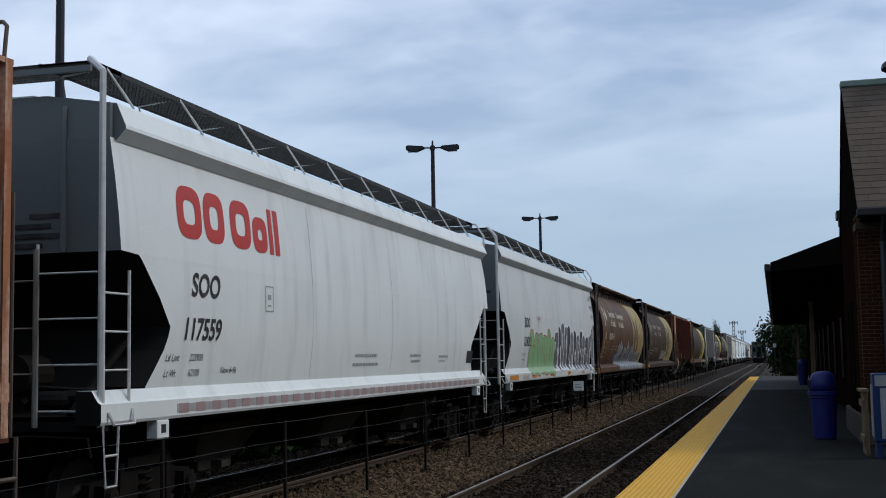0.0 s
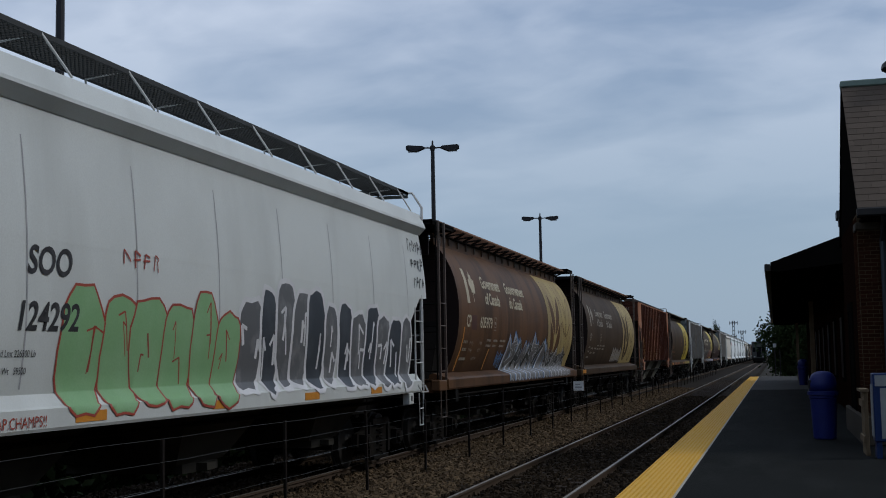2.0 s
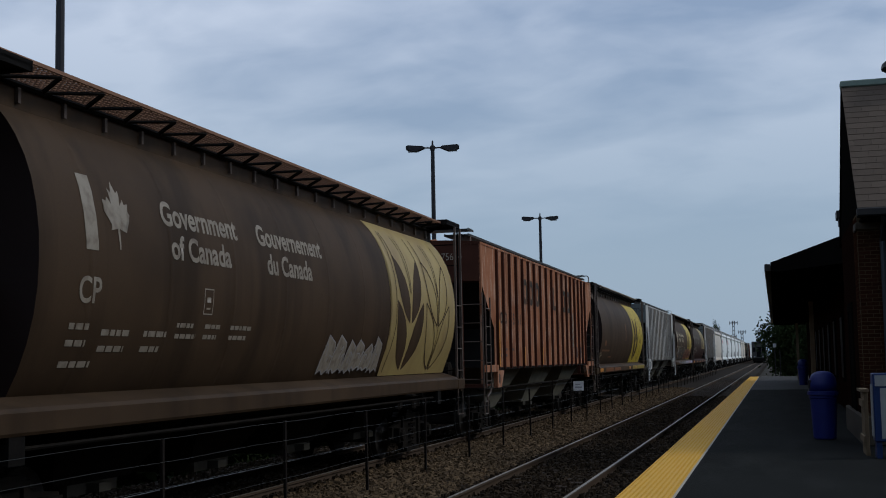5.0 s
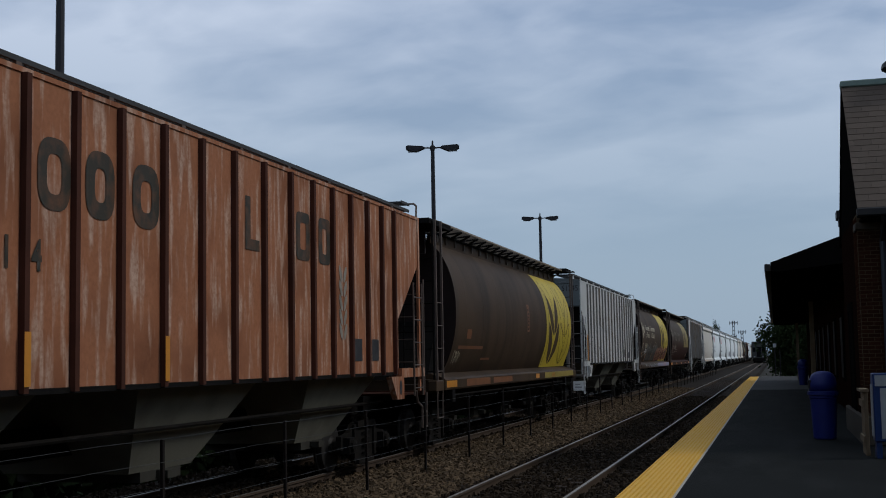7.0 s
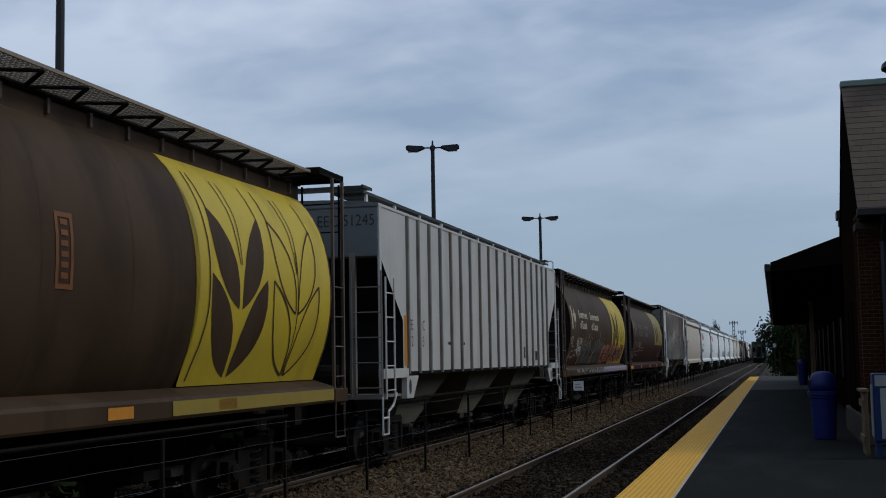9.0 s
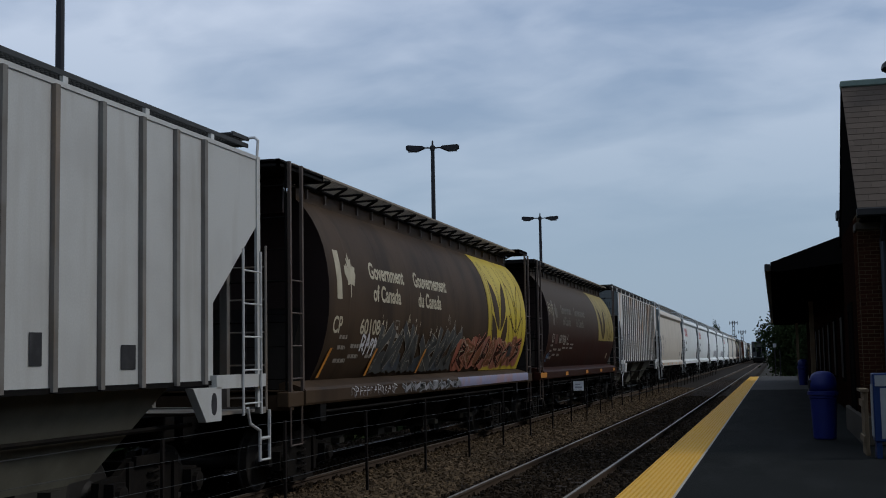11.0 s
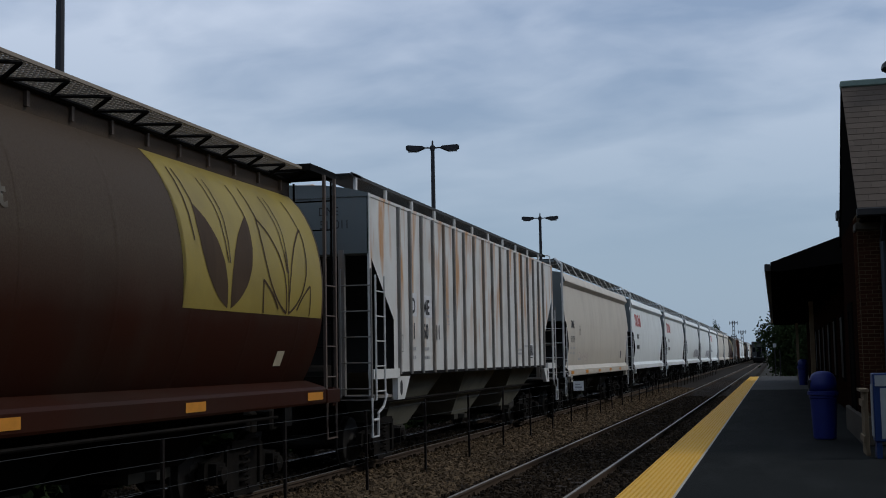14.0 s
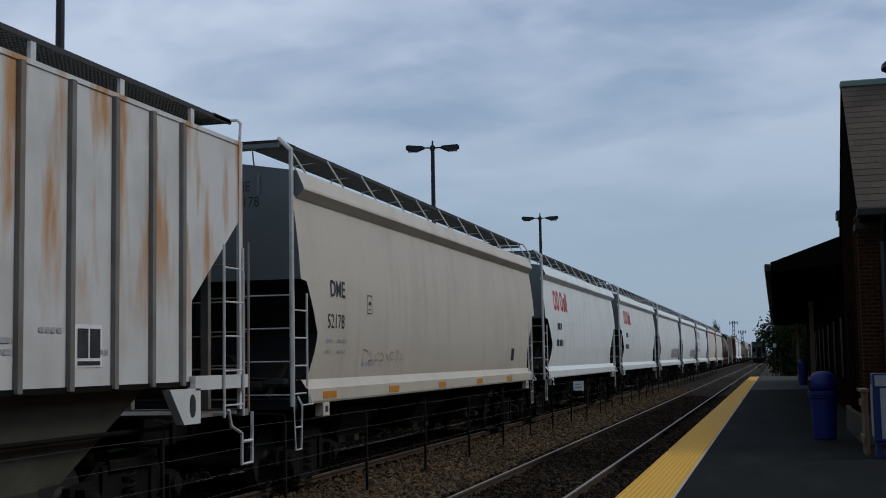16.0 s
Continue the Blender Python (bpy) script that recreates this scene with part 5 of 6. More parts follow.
interlock(car_d, 3.6, 7.3, 1.52, 2.08, 7, DRUM, [M["charcoal"], M["steel_grey"]], M["spray_silver"], 26, 0.10, 0.014, base=0.0200)
scribble(car_d, -2.5, -1.8, 1.6, 1.95, DRUM, M["spray_blue"], 24, 16, 0.03)
for y, top in ((-6.25, 2.48), (-3.62, 2.02)):
    decal(car_d, "yellow_stripe", [[(y, 1.56), (y + 0.08, 1.56), (y + 0.14, top), (y + 0.07, top)]], DRUM, M["orange"])

grain_lettering(car_e, -0.1, M["faint_ink"], M["faint_ink"], "      ", words=M["faint_ink"])
wheat(car_e, M["faded_yellow"], M["brown_dust"])
spray(car_e, 1.0, 3.7, 1.6, 2.3, 6, DRUM, [M["faint_ink"]], M["spray_grey"], 31, spiky=0.5, edge=0.03)
decal(car_e, "reflector", [rect(-8.1, -7.4, 1.26, 1.38)], DRUM, M["orange"])

wheat(car_g, M["yellow"], M["brown_dust"])
decal(car_g, "sill_coat", [rect(3.25, 8.3, 1.24, 1.40)], DRUM, M["dark_yellow"])
decal(car_g, "sill_coat", [rect(-5.94, -3.71, 1.24, 1.39), rect(-3.37, -1.25, 1.25, 1.38)], DRUM, M["patch"])
decal(car_g, "reflector", [rect(1.9, 2.4, 1.26, 1.38), rect(4.4, 4.9, 1.26, 1.38), rect(-7.6, -6.78, 1.25, 1.38)], DRUM, M["orange"])
scribble(car_g, -6.4, -5.8, 1.73, 1.96, DRUM, M["pale_ink"], 41, 9, 0.025)
decal(car_g, "patch", [rect(-5.6, -5.2, 2.24, 2.44), rect(-6.16, -3.9, 2.02, 2.09), rect(-3.8, -2.9, 1.78, 1.83)], DRUM, M["patch"])
decal(car_g, "placard", ring(1.0, 2.5, 0.3, 0.72, 0.05) + [rect(1.09, 1.21, 2.6 + 0.1 * k, 2.655 + 0.1 * k) for k in range(6)], DRUM, M["patch"])

grain_lettering(car_i, -0.27, M["pale_ink"], M["faint_ink"], "601084", dy=-0.45)
wheat(car_i, M["yellow"], M["brown_dust"])
decal(car_i, "sill_coat", [rect(0.9, 8.3, 1.24, 1.43)], DRUM, M["spray_lilac"], 0.004, label="lilac sprayed sill")
spray(car_i, -4.0, 1.0, 1.56, 2.0, 7, DRUM, [M["charcoal"], M["spray_dark"]], M["charcoal"], 51, spiky=0.6, edge=0.02)
interlock(car_i, -4.3, 1.2, 1.56, 2.52, 9, DRUM, [M["charcoal"]], M["faint_ink"], 51, 0.20, 0.014, M["pale_ink"], 0.0155)
spray(car_i, 1.2, 7.9, 1.56, 2.38, 11, DRUM, [M["spray_orange"], M["patch"]], M["spray_orange"], 52, edge=0.03)
interlock(car_i, 1.3, 7.6, 1.58, 2.40, 9, DRUM, [M["maroon"], M["patch"], M["maroon"]], M["spray_orange"], 56, 0.12, 0.035, base=0.0225)
scribble(car_i, 1.4, 7.6, 1.66, 2.25, DRUM, M["pale_ink"], 53, 26, 0.016).location.x = 0.026
interlock(car_i, -3.2, 1.0, 1.23, 1.43, 14, DRUM, [M["charcoal"], M["spray_grey"]], M["spray_grey"], 54, 0.05, 0.014)
scribble(car_i, -5.8, -3.4, 1.26, 1.40, DRUM, M["spray_white"], 57, 26, 0.012)
for y in (-6.6, -4.4, -1.4):
    decal(car_i, "yellow_stripe", [[(y, 1.56), (y + 0.1, 1.56), (y + 0.3, 2.0), (y + 0.2, 2.0)]], DRUM, M["orange"], 0.029)
scribble(car_i, -5.0, -3.9, 1.9, 2.2, DRUM, M["spray_white"], 55, 10, 0.05)
decal(car_i, "placard", [rect(6.3, 6.7, 1.85, 2.1)], DRUM, M["ink"], 0.036)

grain_lettering(car_j, -0.24, M["faint_ink"], M["faint_ink"], "601908", words=M["ghost_ink"])
wheat(car_j, M["dark_yellow"], M["brown_dust"], low=2.42)
decal(car_j, "reflector", [rect(-8.25, -7.3, 1.25, 1.39), rect(-4.0, -3.5, 1.26, 1.37), rect(0.3, 0.8, 1.26, 1.37), rect(3.9, 4.4, 1.26, 1.37), rect(7.6, 8.2, 1.26, 1.37)], DRUM, M["orange"])
scribble(car_j, -6.4, -5.9, 1.7, 1.95, DRUM, M["spray_blue"], 61, 10, 0.02)
scribble(car_j, -6.55, -5.6, 3.05, 3.45, DRUM, M["pale_ink"], 62, 6, 0.03)
decal(car_j, "patch", [rect(-5.42, -4.98, 2.22, 2.50)], DRUM, M["old_patch"])
decal(car_d, "patch", [rect(-5.50, -5.02, 2.44, 2.76)], DRUM, M["old_patch"], 0.004)
decal(car_j, "placard", [rect(6.9, 7.15, 1.75, 1.95)], DRUM, M["pale_ink"])

# ribbed hoppers: letters stand between the posts
for y0, w, t in ((-3.74, 0.55, 0.15), (-2.93, 0.55, 0.17), (-2.02, 0.58, 0.17), (2.54, 0.52, 0.15), (3.42, 0.48, 0.15)):
    decal(car_f, "name_block", rounded_ring(y0, 3.22, w, 0.68, t, 3.0 if y0 < 0 else 7.0), FLAT, M["faded_black"], label="faded dark letter shape")
decal(car_f, "name_block", [rect(0.82, 0.98, 3.22, 3.90), rect(0.98, 1.26, 3.22, 3.36)], FLAT, M["faded_black"], label="faded dark letter shape")
for txt, y in (("S", -6.92), ("O", -6.67), ("O", -6.15), ("7", -5.43), ("5", -5.13), ("6", -4.58), ("1", -4.27), ("4", -3.81)):
    lettering(car_f, txt, y, 2.66, 0.28, FLAT, M["faded_black"], "car_number", narrow=0.8, bold=0.014)
for y in (-7.03, -3.92, -1.33):
    decal(car_f, "yellow_stripe", [rect(y - 0.09, y + 0.01, 1.62, 2.72 if y < -5 else 2.1)], [(1.0, 1.59, 0, 0), (4.5, 1.59, 0, 0)], M["orange"])
bars(car_f, [(-6.9, -6.6, 2.0, 0.06), (-6.3, -5.9, 2.0, 0.06), (-5.5, -5.1, 2.0, 0.06), (-6.9, -6.6, 1.85, 0.06), (-6.3, -5.9, 1.85, 0.06)], FLAT, M["spray_dark"])
decal(car_f, "placard", [rect(5.0, 5.35, 1.8, 2.15), rect(5.85, 6.2, 1.8, 2.15)], FLAT, M["ink"])
for k in range(5):
    for s in (-1, 1):
        decal(car_f, "grain_mark", [oval(4.46 + s * 0.1, 2.25 + 0.22 * k, 0.06, 0.13, 10, 2.0, s * 0.4)], FLAT, M["faint_ink"])
lettering(car_f, "SOO 75614", 0.15, 4.05, 0.17, None, M["faint_ink"], "car_number", face=-8.7)

lettering(car_h, "EEC 51245", 0.42, 4.08, 0.20, None, M["ink"], "car_number", face=-8.7)
decal(car_h, "reflector", [rect(-7.28, -7.10, 1.7, 2.6)], FLAT, M["orange"])
for txt, y, z in (("EE", -6.95, 2.35), ("12", -6.95, 2.05), ("C", -6.1, 2.35), ("5", -6.1, 2.05)):
    lettering(car_h, txt, y, z, 0.2, FLAT, M["ink"], "car_number")
decal(car_h, "placard", [rect(-4.2, -3.9, 2.1, 2.16), rect(-3.1, -2.8, 2.1, 2.16), rect(3.6, 3.8, 1.8, 2.1), rect(5.2, 5.5, 1.75, 2.0)], FLAT, M["ink"])

for txt, y, z in (("D", -6.28, 2.66), ("ME", -5.5, 2.66), ("51", -6.36, 2.2), ("50", -5.5, 2.2), ("11", -4.62, 2.2)):
    lettering(car_k, txt, y, z, 0.285, FLAT, M["ink"], "reporting_mark", narrow=0.92, bold=0.010)
decal(car_k, "label_patch", [rect(-6.42, -5.92, 2.60, 3.02)], FLAT, M["spray_white"], 0.003, label="white label patch")
decal(car_k, "label_patch", [rect(-5.52, -4.86, 2.60, 3.02)], FLAT, M["spray_white"], 0.003, label="white label patch")
lettering(car_k, "DME", 0.66, 4.20, 0.15, None, M["ink"], "reporting_mark", face=-8.7)
lettering(car_k, "515011", 0.68, 3.98, 0.15, None, M["ink"], "car_number", face=-8.7)
bars(car_k, [(-6.36, -6.0, 1.98, 0.06), (-5.5, -5.1, 1.98, 0.06), (-6.36, -6.0, 1.82, 0.06), (-5.5, -5.1, 1.82, 0.06), (3.4, 3.9, 2.0, 0.05), (3.4, 3.9, 1.9, 0.05), (4.3, 4.7, 2.1, 0.05), (5.2, 5.5, 1.9, 0.05)], FLAT, M["grey_ink"])
plate_marks(car_k, FLAT, -7.05, 1.95, M["ink"])
plate_marks(car_k, FLAT, -3.75, 2.5, M["grey_ink"])
decal(car_k, "placard", [rect(4.90, 5.39, 1.78, 2.19)], FLAT, M["sign_white"], 0.004, label="white-framed black consolidated stencil")
decal(car_k, "placard", [rect(4.94, 5.13, 1.87, 2.15), rect(5.16, 5.35, 1.87, 2.15), rect(4.94, 5.35, 1.80, 1.84)], FLAT, M["ink"], 0.008)

lettering(car_l, "DME", -7.42, 2.76, 0.25, SMOOTH, M["ink"], "reporting_mark", narrow=0.95, bold=0.005)
lettering(car_l, "52178", -7.56, 2.29, 0.22, SMOOTH, M["ink"], "car_number", narrow=1.0)
lettering(car_l, "DME", 0.5, 4.2, 0.15, None, M["ink"], "reporting_mark", face=-8.59)
lettering(car_l, "52178", 0.55, 3.98, 0.15, None, M["ink"], "car_number", face=-8.59)
plate_marks(car_l, SMOOTH, -5.7, 2.55, M["ink"])
bars(car_l, [(-7.6, -7.3, 2.08, 0.05), (-7.1, -6.7, 2.08, 0.05), (-7.6, -7.35, 1.92, 0.05), (-7.1, -6.75, 1.92, 0.05), (-5.9, -5.3, 1.72, 0.06)], SMOOTH, M["grey_ink"])
scribble(car_l, -5.9, -3.6, 1.66, 1.95, SMOOTH, M["stripe_red"], 71, 16, 0.013)
decal(car_l, "placard", [rect(5.6, 5.95, 1.75, 2.05)], SMOOTH, M["ink"])

# ---- the rest of the train, copied from the cars above ----
car_m = couple(curved_hopper("white covered hopper with small red emblem and dark ends", M["white"], M["end_grey"], stripes=""), 132.7)
block_name(car_m, -6.4, 3.22, 0.60, ((0.50, 1.0), (0.42, 1.0), (-0.12, 1), (0.46, 1.0), (0.36, 0.74), (0.12, 1.0), (0.12, 1.0)), SMOOTH, M["red"], 0.06)
bars(car_m, [(-6.0, -5.2, 2.65, 0.2), (-6.2, -5.0, 2.15, 0.2)], SMOOTH, M["ink"])
car_o = couple(curved_hopper("white covered hopper with dark lower graffiti", M["white"], M["end_grey"], stripes=""), 168.6)
spray(car_o, 0.5, 6.8, 1.6, 2.4, 8, SMOOTH, [M["spray_grey"]], M["spray_white"], 81, edge=0.04)
couple(copy_thing(car_m, pose(TRACK, 0, 0)), 150.6)
tan_car = couple(curved_hopper("tan covered hopper with smooth sides and dark ends", M["cream"], M["black"], stripes=""), 222.4)
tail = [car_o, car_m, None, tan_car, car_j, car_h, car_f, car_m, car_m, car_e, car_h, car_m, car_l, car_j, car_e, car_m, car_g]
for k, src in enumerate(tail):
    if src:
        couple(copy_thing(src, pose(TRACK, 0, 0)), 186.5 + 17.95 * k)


# ---- fence between the tracks ----
fence = thing("fence", "low rusty wire fence on thin posts between the tracks", "fence")
bm = boxes((-5.675, -5.645, -0.006, 0.006, -0.3, 1.13), (-5.645, -5.638, -0.022, 0.022, -0.3, 1.13))
POST_ME = shared("post", bm, M["fence"])
for k in range(40):
    ob = new("post", POST_ME)
    ob.parent = fence
    ob.matrix_basis = pose(0, 7.77 + 3.055 * k, 0, random.uniform(-1.2, 1.2), random.uniform(-1.0, 1.0), 0)
for z in (1.10, 0.88, 0.64, 0.44):
    lines = []
    pts = [(-5.64, 3.0 + 1.65 * i, z - (0.012 if i % 2 else 0)) for i in range(84)]
    part("wire", tubes(pts, r=0.0021, n=4), M["wire"], fence)


# ---- lamp posts beyond the freight track ----
def lamp_post(y, h=10.9):
    post = thing("street_lamp", "tall black lamp post with two flat lamp heads", "street lamp", "lamp posts beyond the train", at=pose(-12.5, y, -0.62))
    part("pole", lathe([(0.20, 0), (0.20, 0.12), (0.11, 0.16), (0.075, h - 0.4), (0.095, h - 0.38), (0.095, h - 0.22), (0.04, h - 0.18), (0.035, h - 0.03), (0.01, h)], 12), M["pole"], post)
    part("base", boxes((-0.3, 0.3, -0.3, 0.3, -0.1, 0.02)), M["concrete"], post)
    for s in (-1, 1):
        part("arm", tubes([(0, 0, h - 0.30), (s * 0.45, 0, h - 0.27)], r=0.03), M["pole"], post)
        bm = bmesh.new()
        extrude_poly(bm, [(s * 0.30, h - 0.30), (s * 0.38, h - 0.23), (s * 0.95, h - 0.19), (s * 1.03, h - 0.23), (s * 1.03, h - 0.33), (s * 0.8, h - 0.42), (s * 0.62, h - 0.43)], "y", -0.17, 0.17)
        head = part("lamp_head", bm, M["pole"], post)
        part("lens", boxes((min(s * 0.60, s * 0.95), max(s * 0.60, s * 0.95), -0.11, 0.11, h - 0.432, h - 0.40)), M["lens"], head)
    post.rotation_euler.z = radians(12)
    return post


for y, h in ((19.9, 10.9), (45.9, 10.9), (68.7, 10.58)):
    lamp_post(y, h)


# ---- station building ----
BX0, BX1, BY0, BY1, EAVE, RIDGE = 1.46, 11.0, 22.5, 27.5, 4.20, 6.99
station = thing("station_building", "dark brick station building with a brown shingled gable", "building", kind="")
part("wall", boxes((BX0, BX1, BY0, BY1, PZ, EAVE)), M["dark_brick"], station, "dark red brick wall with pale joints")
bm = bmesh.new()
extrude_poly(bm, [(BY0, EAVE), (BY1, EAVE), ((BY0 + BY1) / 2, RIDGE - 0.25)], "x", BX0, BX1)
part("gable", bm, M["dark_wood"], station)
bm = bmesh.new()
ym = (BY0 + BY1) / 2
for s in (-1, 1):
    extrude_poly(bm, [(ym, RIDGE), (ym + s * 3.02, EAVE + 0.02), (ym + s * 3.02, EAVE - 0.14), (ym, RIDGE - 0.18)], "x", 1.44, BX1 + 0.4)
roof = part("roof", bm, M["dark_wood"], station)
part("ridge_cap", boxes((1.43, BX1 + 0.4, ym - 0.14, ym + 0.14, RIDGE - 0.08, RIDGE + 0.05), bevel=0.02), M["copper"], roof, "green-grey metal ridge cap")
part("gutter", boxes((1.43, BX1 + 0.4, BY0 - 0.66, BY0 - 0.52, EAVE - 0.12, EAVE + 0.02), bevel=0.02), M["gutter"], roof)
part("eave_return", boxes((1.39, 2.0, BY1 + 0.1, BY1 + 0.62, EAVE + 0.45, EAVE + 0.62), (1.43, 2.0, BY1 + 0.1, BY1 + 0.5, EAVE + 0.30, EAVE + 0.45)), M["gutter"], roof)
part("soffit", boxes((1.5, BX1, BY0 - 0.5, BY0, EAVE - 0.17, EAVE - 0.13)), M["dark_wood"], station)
part("pier_cap", boxes((BX0 - 0.04, BX0 + 0.62, BY0 - 0.06, BY0 + 0.5, EAVE - 0.30, EAVE - 0.17), bevel=0.015), M["limestone"], station, "grey stone pier cap")
part("downspout", tubes([(1.86, BY0 - 0.58, EAVE - 0.1), (1.86, BY0 - 0.1, EAVE - 0.5), (1.86, BY0 - 0.08, PZ + 0.1)], r=0.05, n=8), M["downspout"], station, "blue-grey metal downspout")
part("plinth", boxes((BX0 - 0.07, BX1, BY0 - 0.08, BY1, PZ, PZ + 0.5), bevel=0.02), M["limestone"], station, "grey stone base course")
part("roof_vent", lathe([(0.34, RIDGE - 0.2), (0.34, RIDGE + 0.12), (0.52, RIDGE + 0.14), (0.50, RIDGE + 0.24), (0.38, RIDGE + 0.34), (0.2, RIDGE + 0.42), (0.13, RIDGE + 0.46), (0.12, RIDGE + 0.6), (0.0, RIDGE + 0.75)], 20), M["gutter"], station, "round dark metal roof vent").location = (2.72, ym, 0.1)

part("mortar_bed", boxes((BX0 - 0.004, BX0 + 1.15, BY0 - 0.004, BY0 + 0.96, PZ, EAVE - 0.02)), M["mortar"], station)
part("door_frame", boxes((BX0 - 0.03, BX0 + 0.02, BY0 + 2.2, BY0 + 2.35, PZ, 2.6), (BX0 - 0.03, BX0 + 0.02, BY0 + 3.4, BY0 + 3.55, PZ, 2.6), (BX0 - 0.03, BX0 + 0.02, BY0 + 2.2, BY0 + 3.55, 2.6, 2.75)), M["dark_wood"], station)
part("door_leaf", boxes((BX0 - 0.012, BX0 + 0.02, BY0 + 2.35, BY0 + 3.4, PZ, 2.6)), M["dark_wood"], station)

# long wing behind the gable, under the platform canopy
# Wall colour itself carries the canopy's shade.
part("wing_wall", boxes((1.9, BX1, BY1, 78, PZ, 4.2)), M["dark_brick"], station, "brick wall under the canopy, coloured as dark as its shade")
for y in (32, 36.5, 41, 45.5, 50, 54.5, 59):
    window = part("window", boxes((1.86, 1.9, y, y + 1.3, 1.0, 2.9)), M["dark_wood"], station)
    part("pane", boxes((1.845, 1.86, y + 0.1, y + 1.2, 1.1, 2.8)), M["glass"], window)
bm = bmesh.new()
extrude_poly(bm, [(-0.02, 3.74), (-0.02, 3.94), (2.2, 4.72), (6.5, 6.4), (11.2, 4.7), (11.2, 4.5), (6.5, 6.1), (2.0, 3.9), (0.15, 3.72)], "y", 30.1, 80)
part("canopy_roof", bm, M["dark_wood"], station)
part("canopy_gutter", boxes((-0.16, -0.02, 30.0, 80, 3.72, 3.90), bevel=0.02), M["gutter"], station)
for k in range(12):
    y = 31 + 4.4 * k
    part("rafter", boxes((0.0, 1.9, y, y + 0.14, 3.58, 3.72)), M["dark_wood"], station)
for y in (48, 79):
    part("canopy_post", boxes((1.28, 1.44, y, y + 0.16, PZ, 3.72)), M["timber"], station, "timber canopy post")


# ---- things on the platform ----
def litter_bin(x, y, s=1.0):
    b = thing("litter_bin", "blue plastic litter bin with a domed lid", "litter bin", "litter bins on the platform", at=pose(x, y, PZ))
    part("body", lathe([(0.20 * s, 0), (0.225 * s, 0.02), (0.265 * s, 0.82 * s), (0.285 * s, 0.84 * s), (0.285 * s, 0.90 * s)], 28), M["bin_blue"], b, smooth=False)
    part("rim", lathe([(0.285 * s, 0.89 * s), (0.31 * s, 0.90 * s), (0.31 * s, 0.97 * s), (0.285 * s, 0.98 * s)], 28), M["bin_blue"], b)
    lid = part("lid", lathe([(0.28 * s, 0.98 * s), (0.275 * s, 1.12 * s), (0.255 * s, 1.24 * s), (0.21 * s, 1.32 * s), (0.14 * s, 1.365 * s), (0.05 * s, 1.38 * s), (0.01 * s, 1.382 * s)], 28), M["bin_blue"], b, smooth=True)
    bm = bmesh.new()
    box(bm, -0.295 * s, -0.23 * s, -0.12 * s, 0.12 * s, 1.03 * s, 1.2 * s)
    part("flap", bm, M["gutter"], lid, "dark push flap")
    return b


litter_bin(0.84, 24.3, 0.91)
litter_bin(1.35, 66.0, 0.95)


# ---- far end: parked coach, trees, masts ----
def leaf_crown(name, parent, centre, radii, count, seed, size=0.28):
    rng = np.random.RandomState(seed)
    verts, faces = [], []
    clumps = rng.normal(0, 1, (26, 3))
    clumps /= np.linalg.norm(clumps, axis=1)[:, None]
    clumps *= rng.uniform(0.35, 1.0, 26)[:, None]
    for i in range(count):
        c = clumps[rng.randint(26)] + rng.normal(0, 0.17, 3)
        q = np.array(centre) + c * np.array(radii)
        a, b = rng.normal(0, 1, 3), rng.normal(0, 1, 3)
        a /= np.linalg.norm(a)
        b -= a * b.dot(a)
        b /= np.linalg.norm(b)
        s = size * rng.uniform(0.6, 1.4)
        k = len(verts)
        verts += [tuple(q - a * s), tuple(q + b * s * 0.45), tuple(q + a * s), tuple(q - b * s * 0.45)]
        faces.append((k, k + 1, k + 2, k + 3))
    me = bpy.data.meshes.new(name)
    me.from_pydata(verts, [], faces)
    me.materials.append(M["leaf"])
    ob = new(name, me)
    ob.parent = parent
    return ob


def tree(x, y, h, r, seed):
    t = thing("tree", "dense dark green broadleaf tree beyond the platform", "tree", "trees beyond the platform", at=pose(x, y, -0.62))
    bm = bmesh.new()
    rng = random.Random(seed)
    tube(bm, [(0, 0, 0), (0.05, 0.1, h * 0.25), (-0.1, 0.05, h * 0.55), (0, 0, h * 0.85)], 0.16, 8)
    for k in range(7):
        a, z = rng.uniform(0, math.tau), h * rng.uniform(0.25, 0.6)
        tube(bm, [(0, 0, z), (math.cos(a) * r * 0.35, math.sin(a) * r * 0.35, z + h * 0.12), (math.cos(a) * r * 0.75, math.sin(a) * r * 0.75, z + h * 0.22)], 0.06, 5)
    part("trunk", bm, M["bark"], t)
    leaf_crown("crown", t, (0, 0, h * 0.55), (r, r, h * 0.48), 16000, seed, 0.14)
    return t


for i, (x, y, h, r) in enumerate(((1.1, 100, 6.6, 2.4), (3.9, 97, 7.6, 2.8), (2.4, 108, 7.2, 3.0), (7.0, 103, 8.2, 3.2), (5.5, 114, 7.8, 3.2), (2.2, 122, 6.6, 2.6), (9.0, 118, 8.5, 3.5))):
    tree(x, y, h, r, 40 + i)

tree(-16.1, 350, 10.9, 1.7, 61)

coach = thing("passenger_coach", "grey stainless commuter coach standing on the far track", "railway coach", at=pose(NEAR, 285, 0))
part("body", boxes((-1.5, 1.5, 0, 26, 1.0, 4.7), bevel=0.12), M["coach"], coach)
part("end_door", boxes((-0.45, 0.45, -0.05, 0.0, 1.3, 3.5)), M["glass"], coach)
for x in (-1.0, 1.0):
    part("end_window", boxes((x - 0.3, x + 0.3, -0.05, 0.0, 2.4, 3.4)), M["glass"], coach)
part("pilot", boxes((-1.4, 1.4, -0.2, 0.3, 0.35, 1.0)), M["black"], coach)
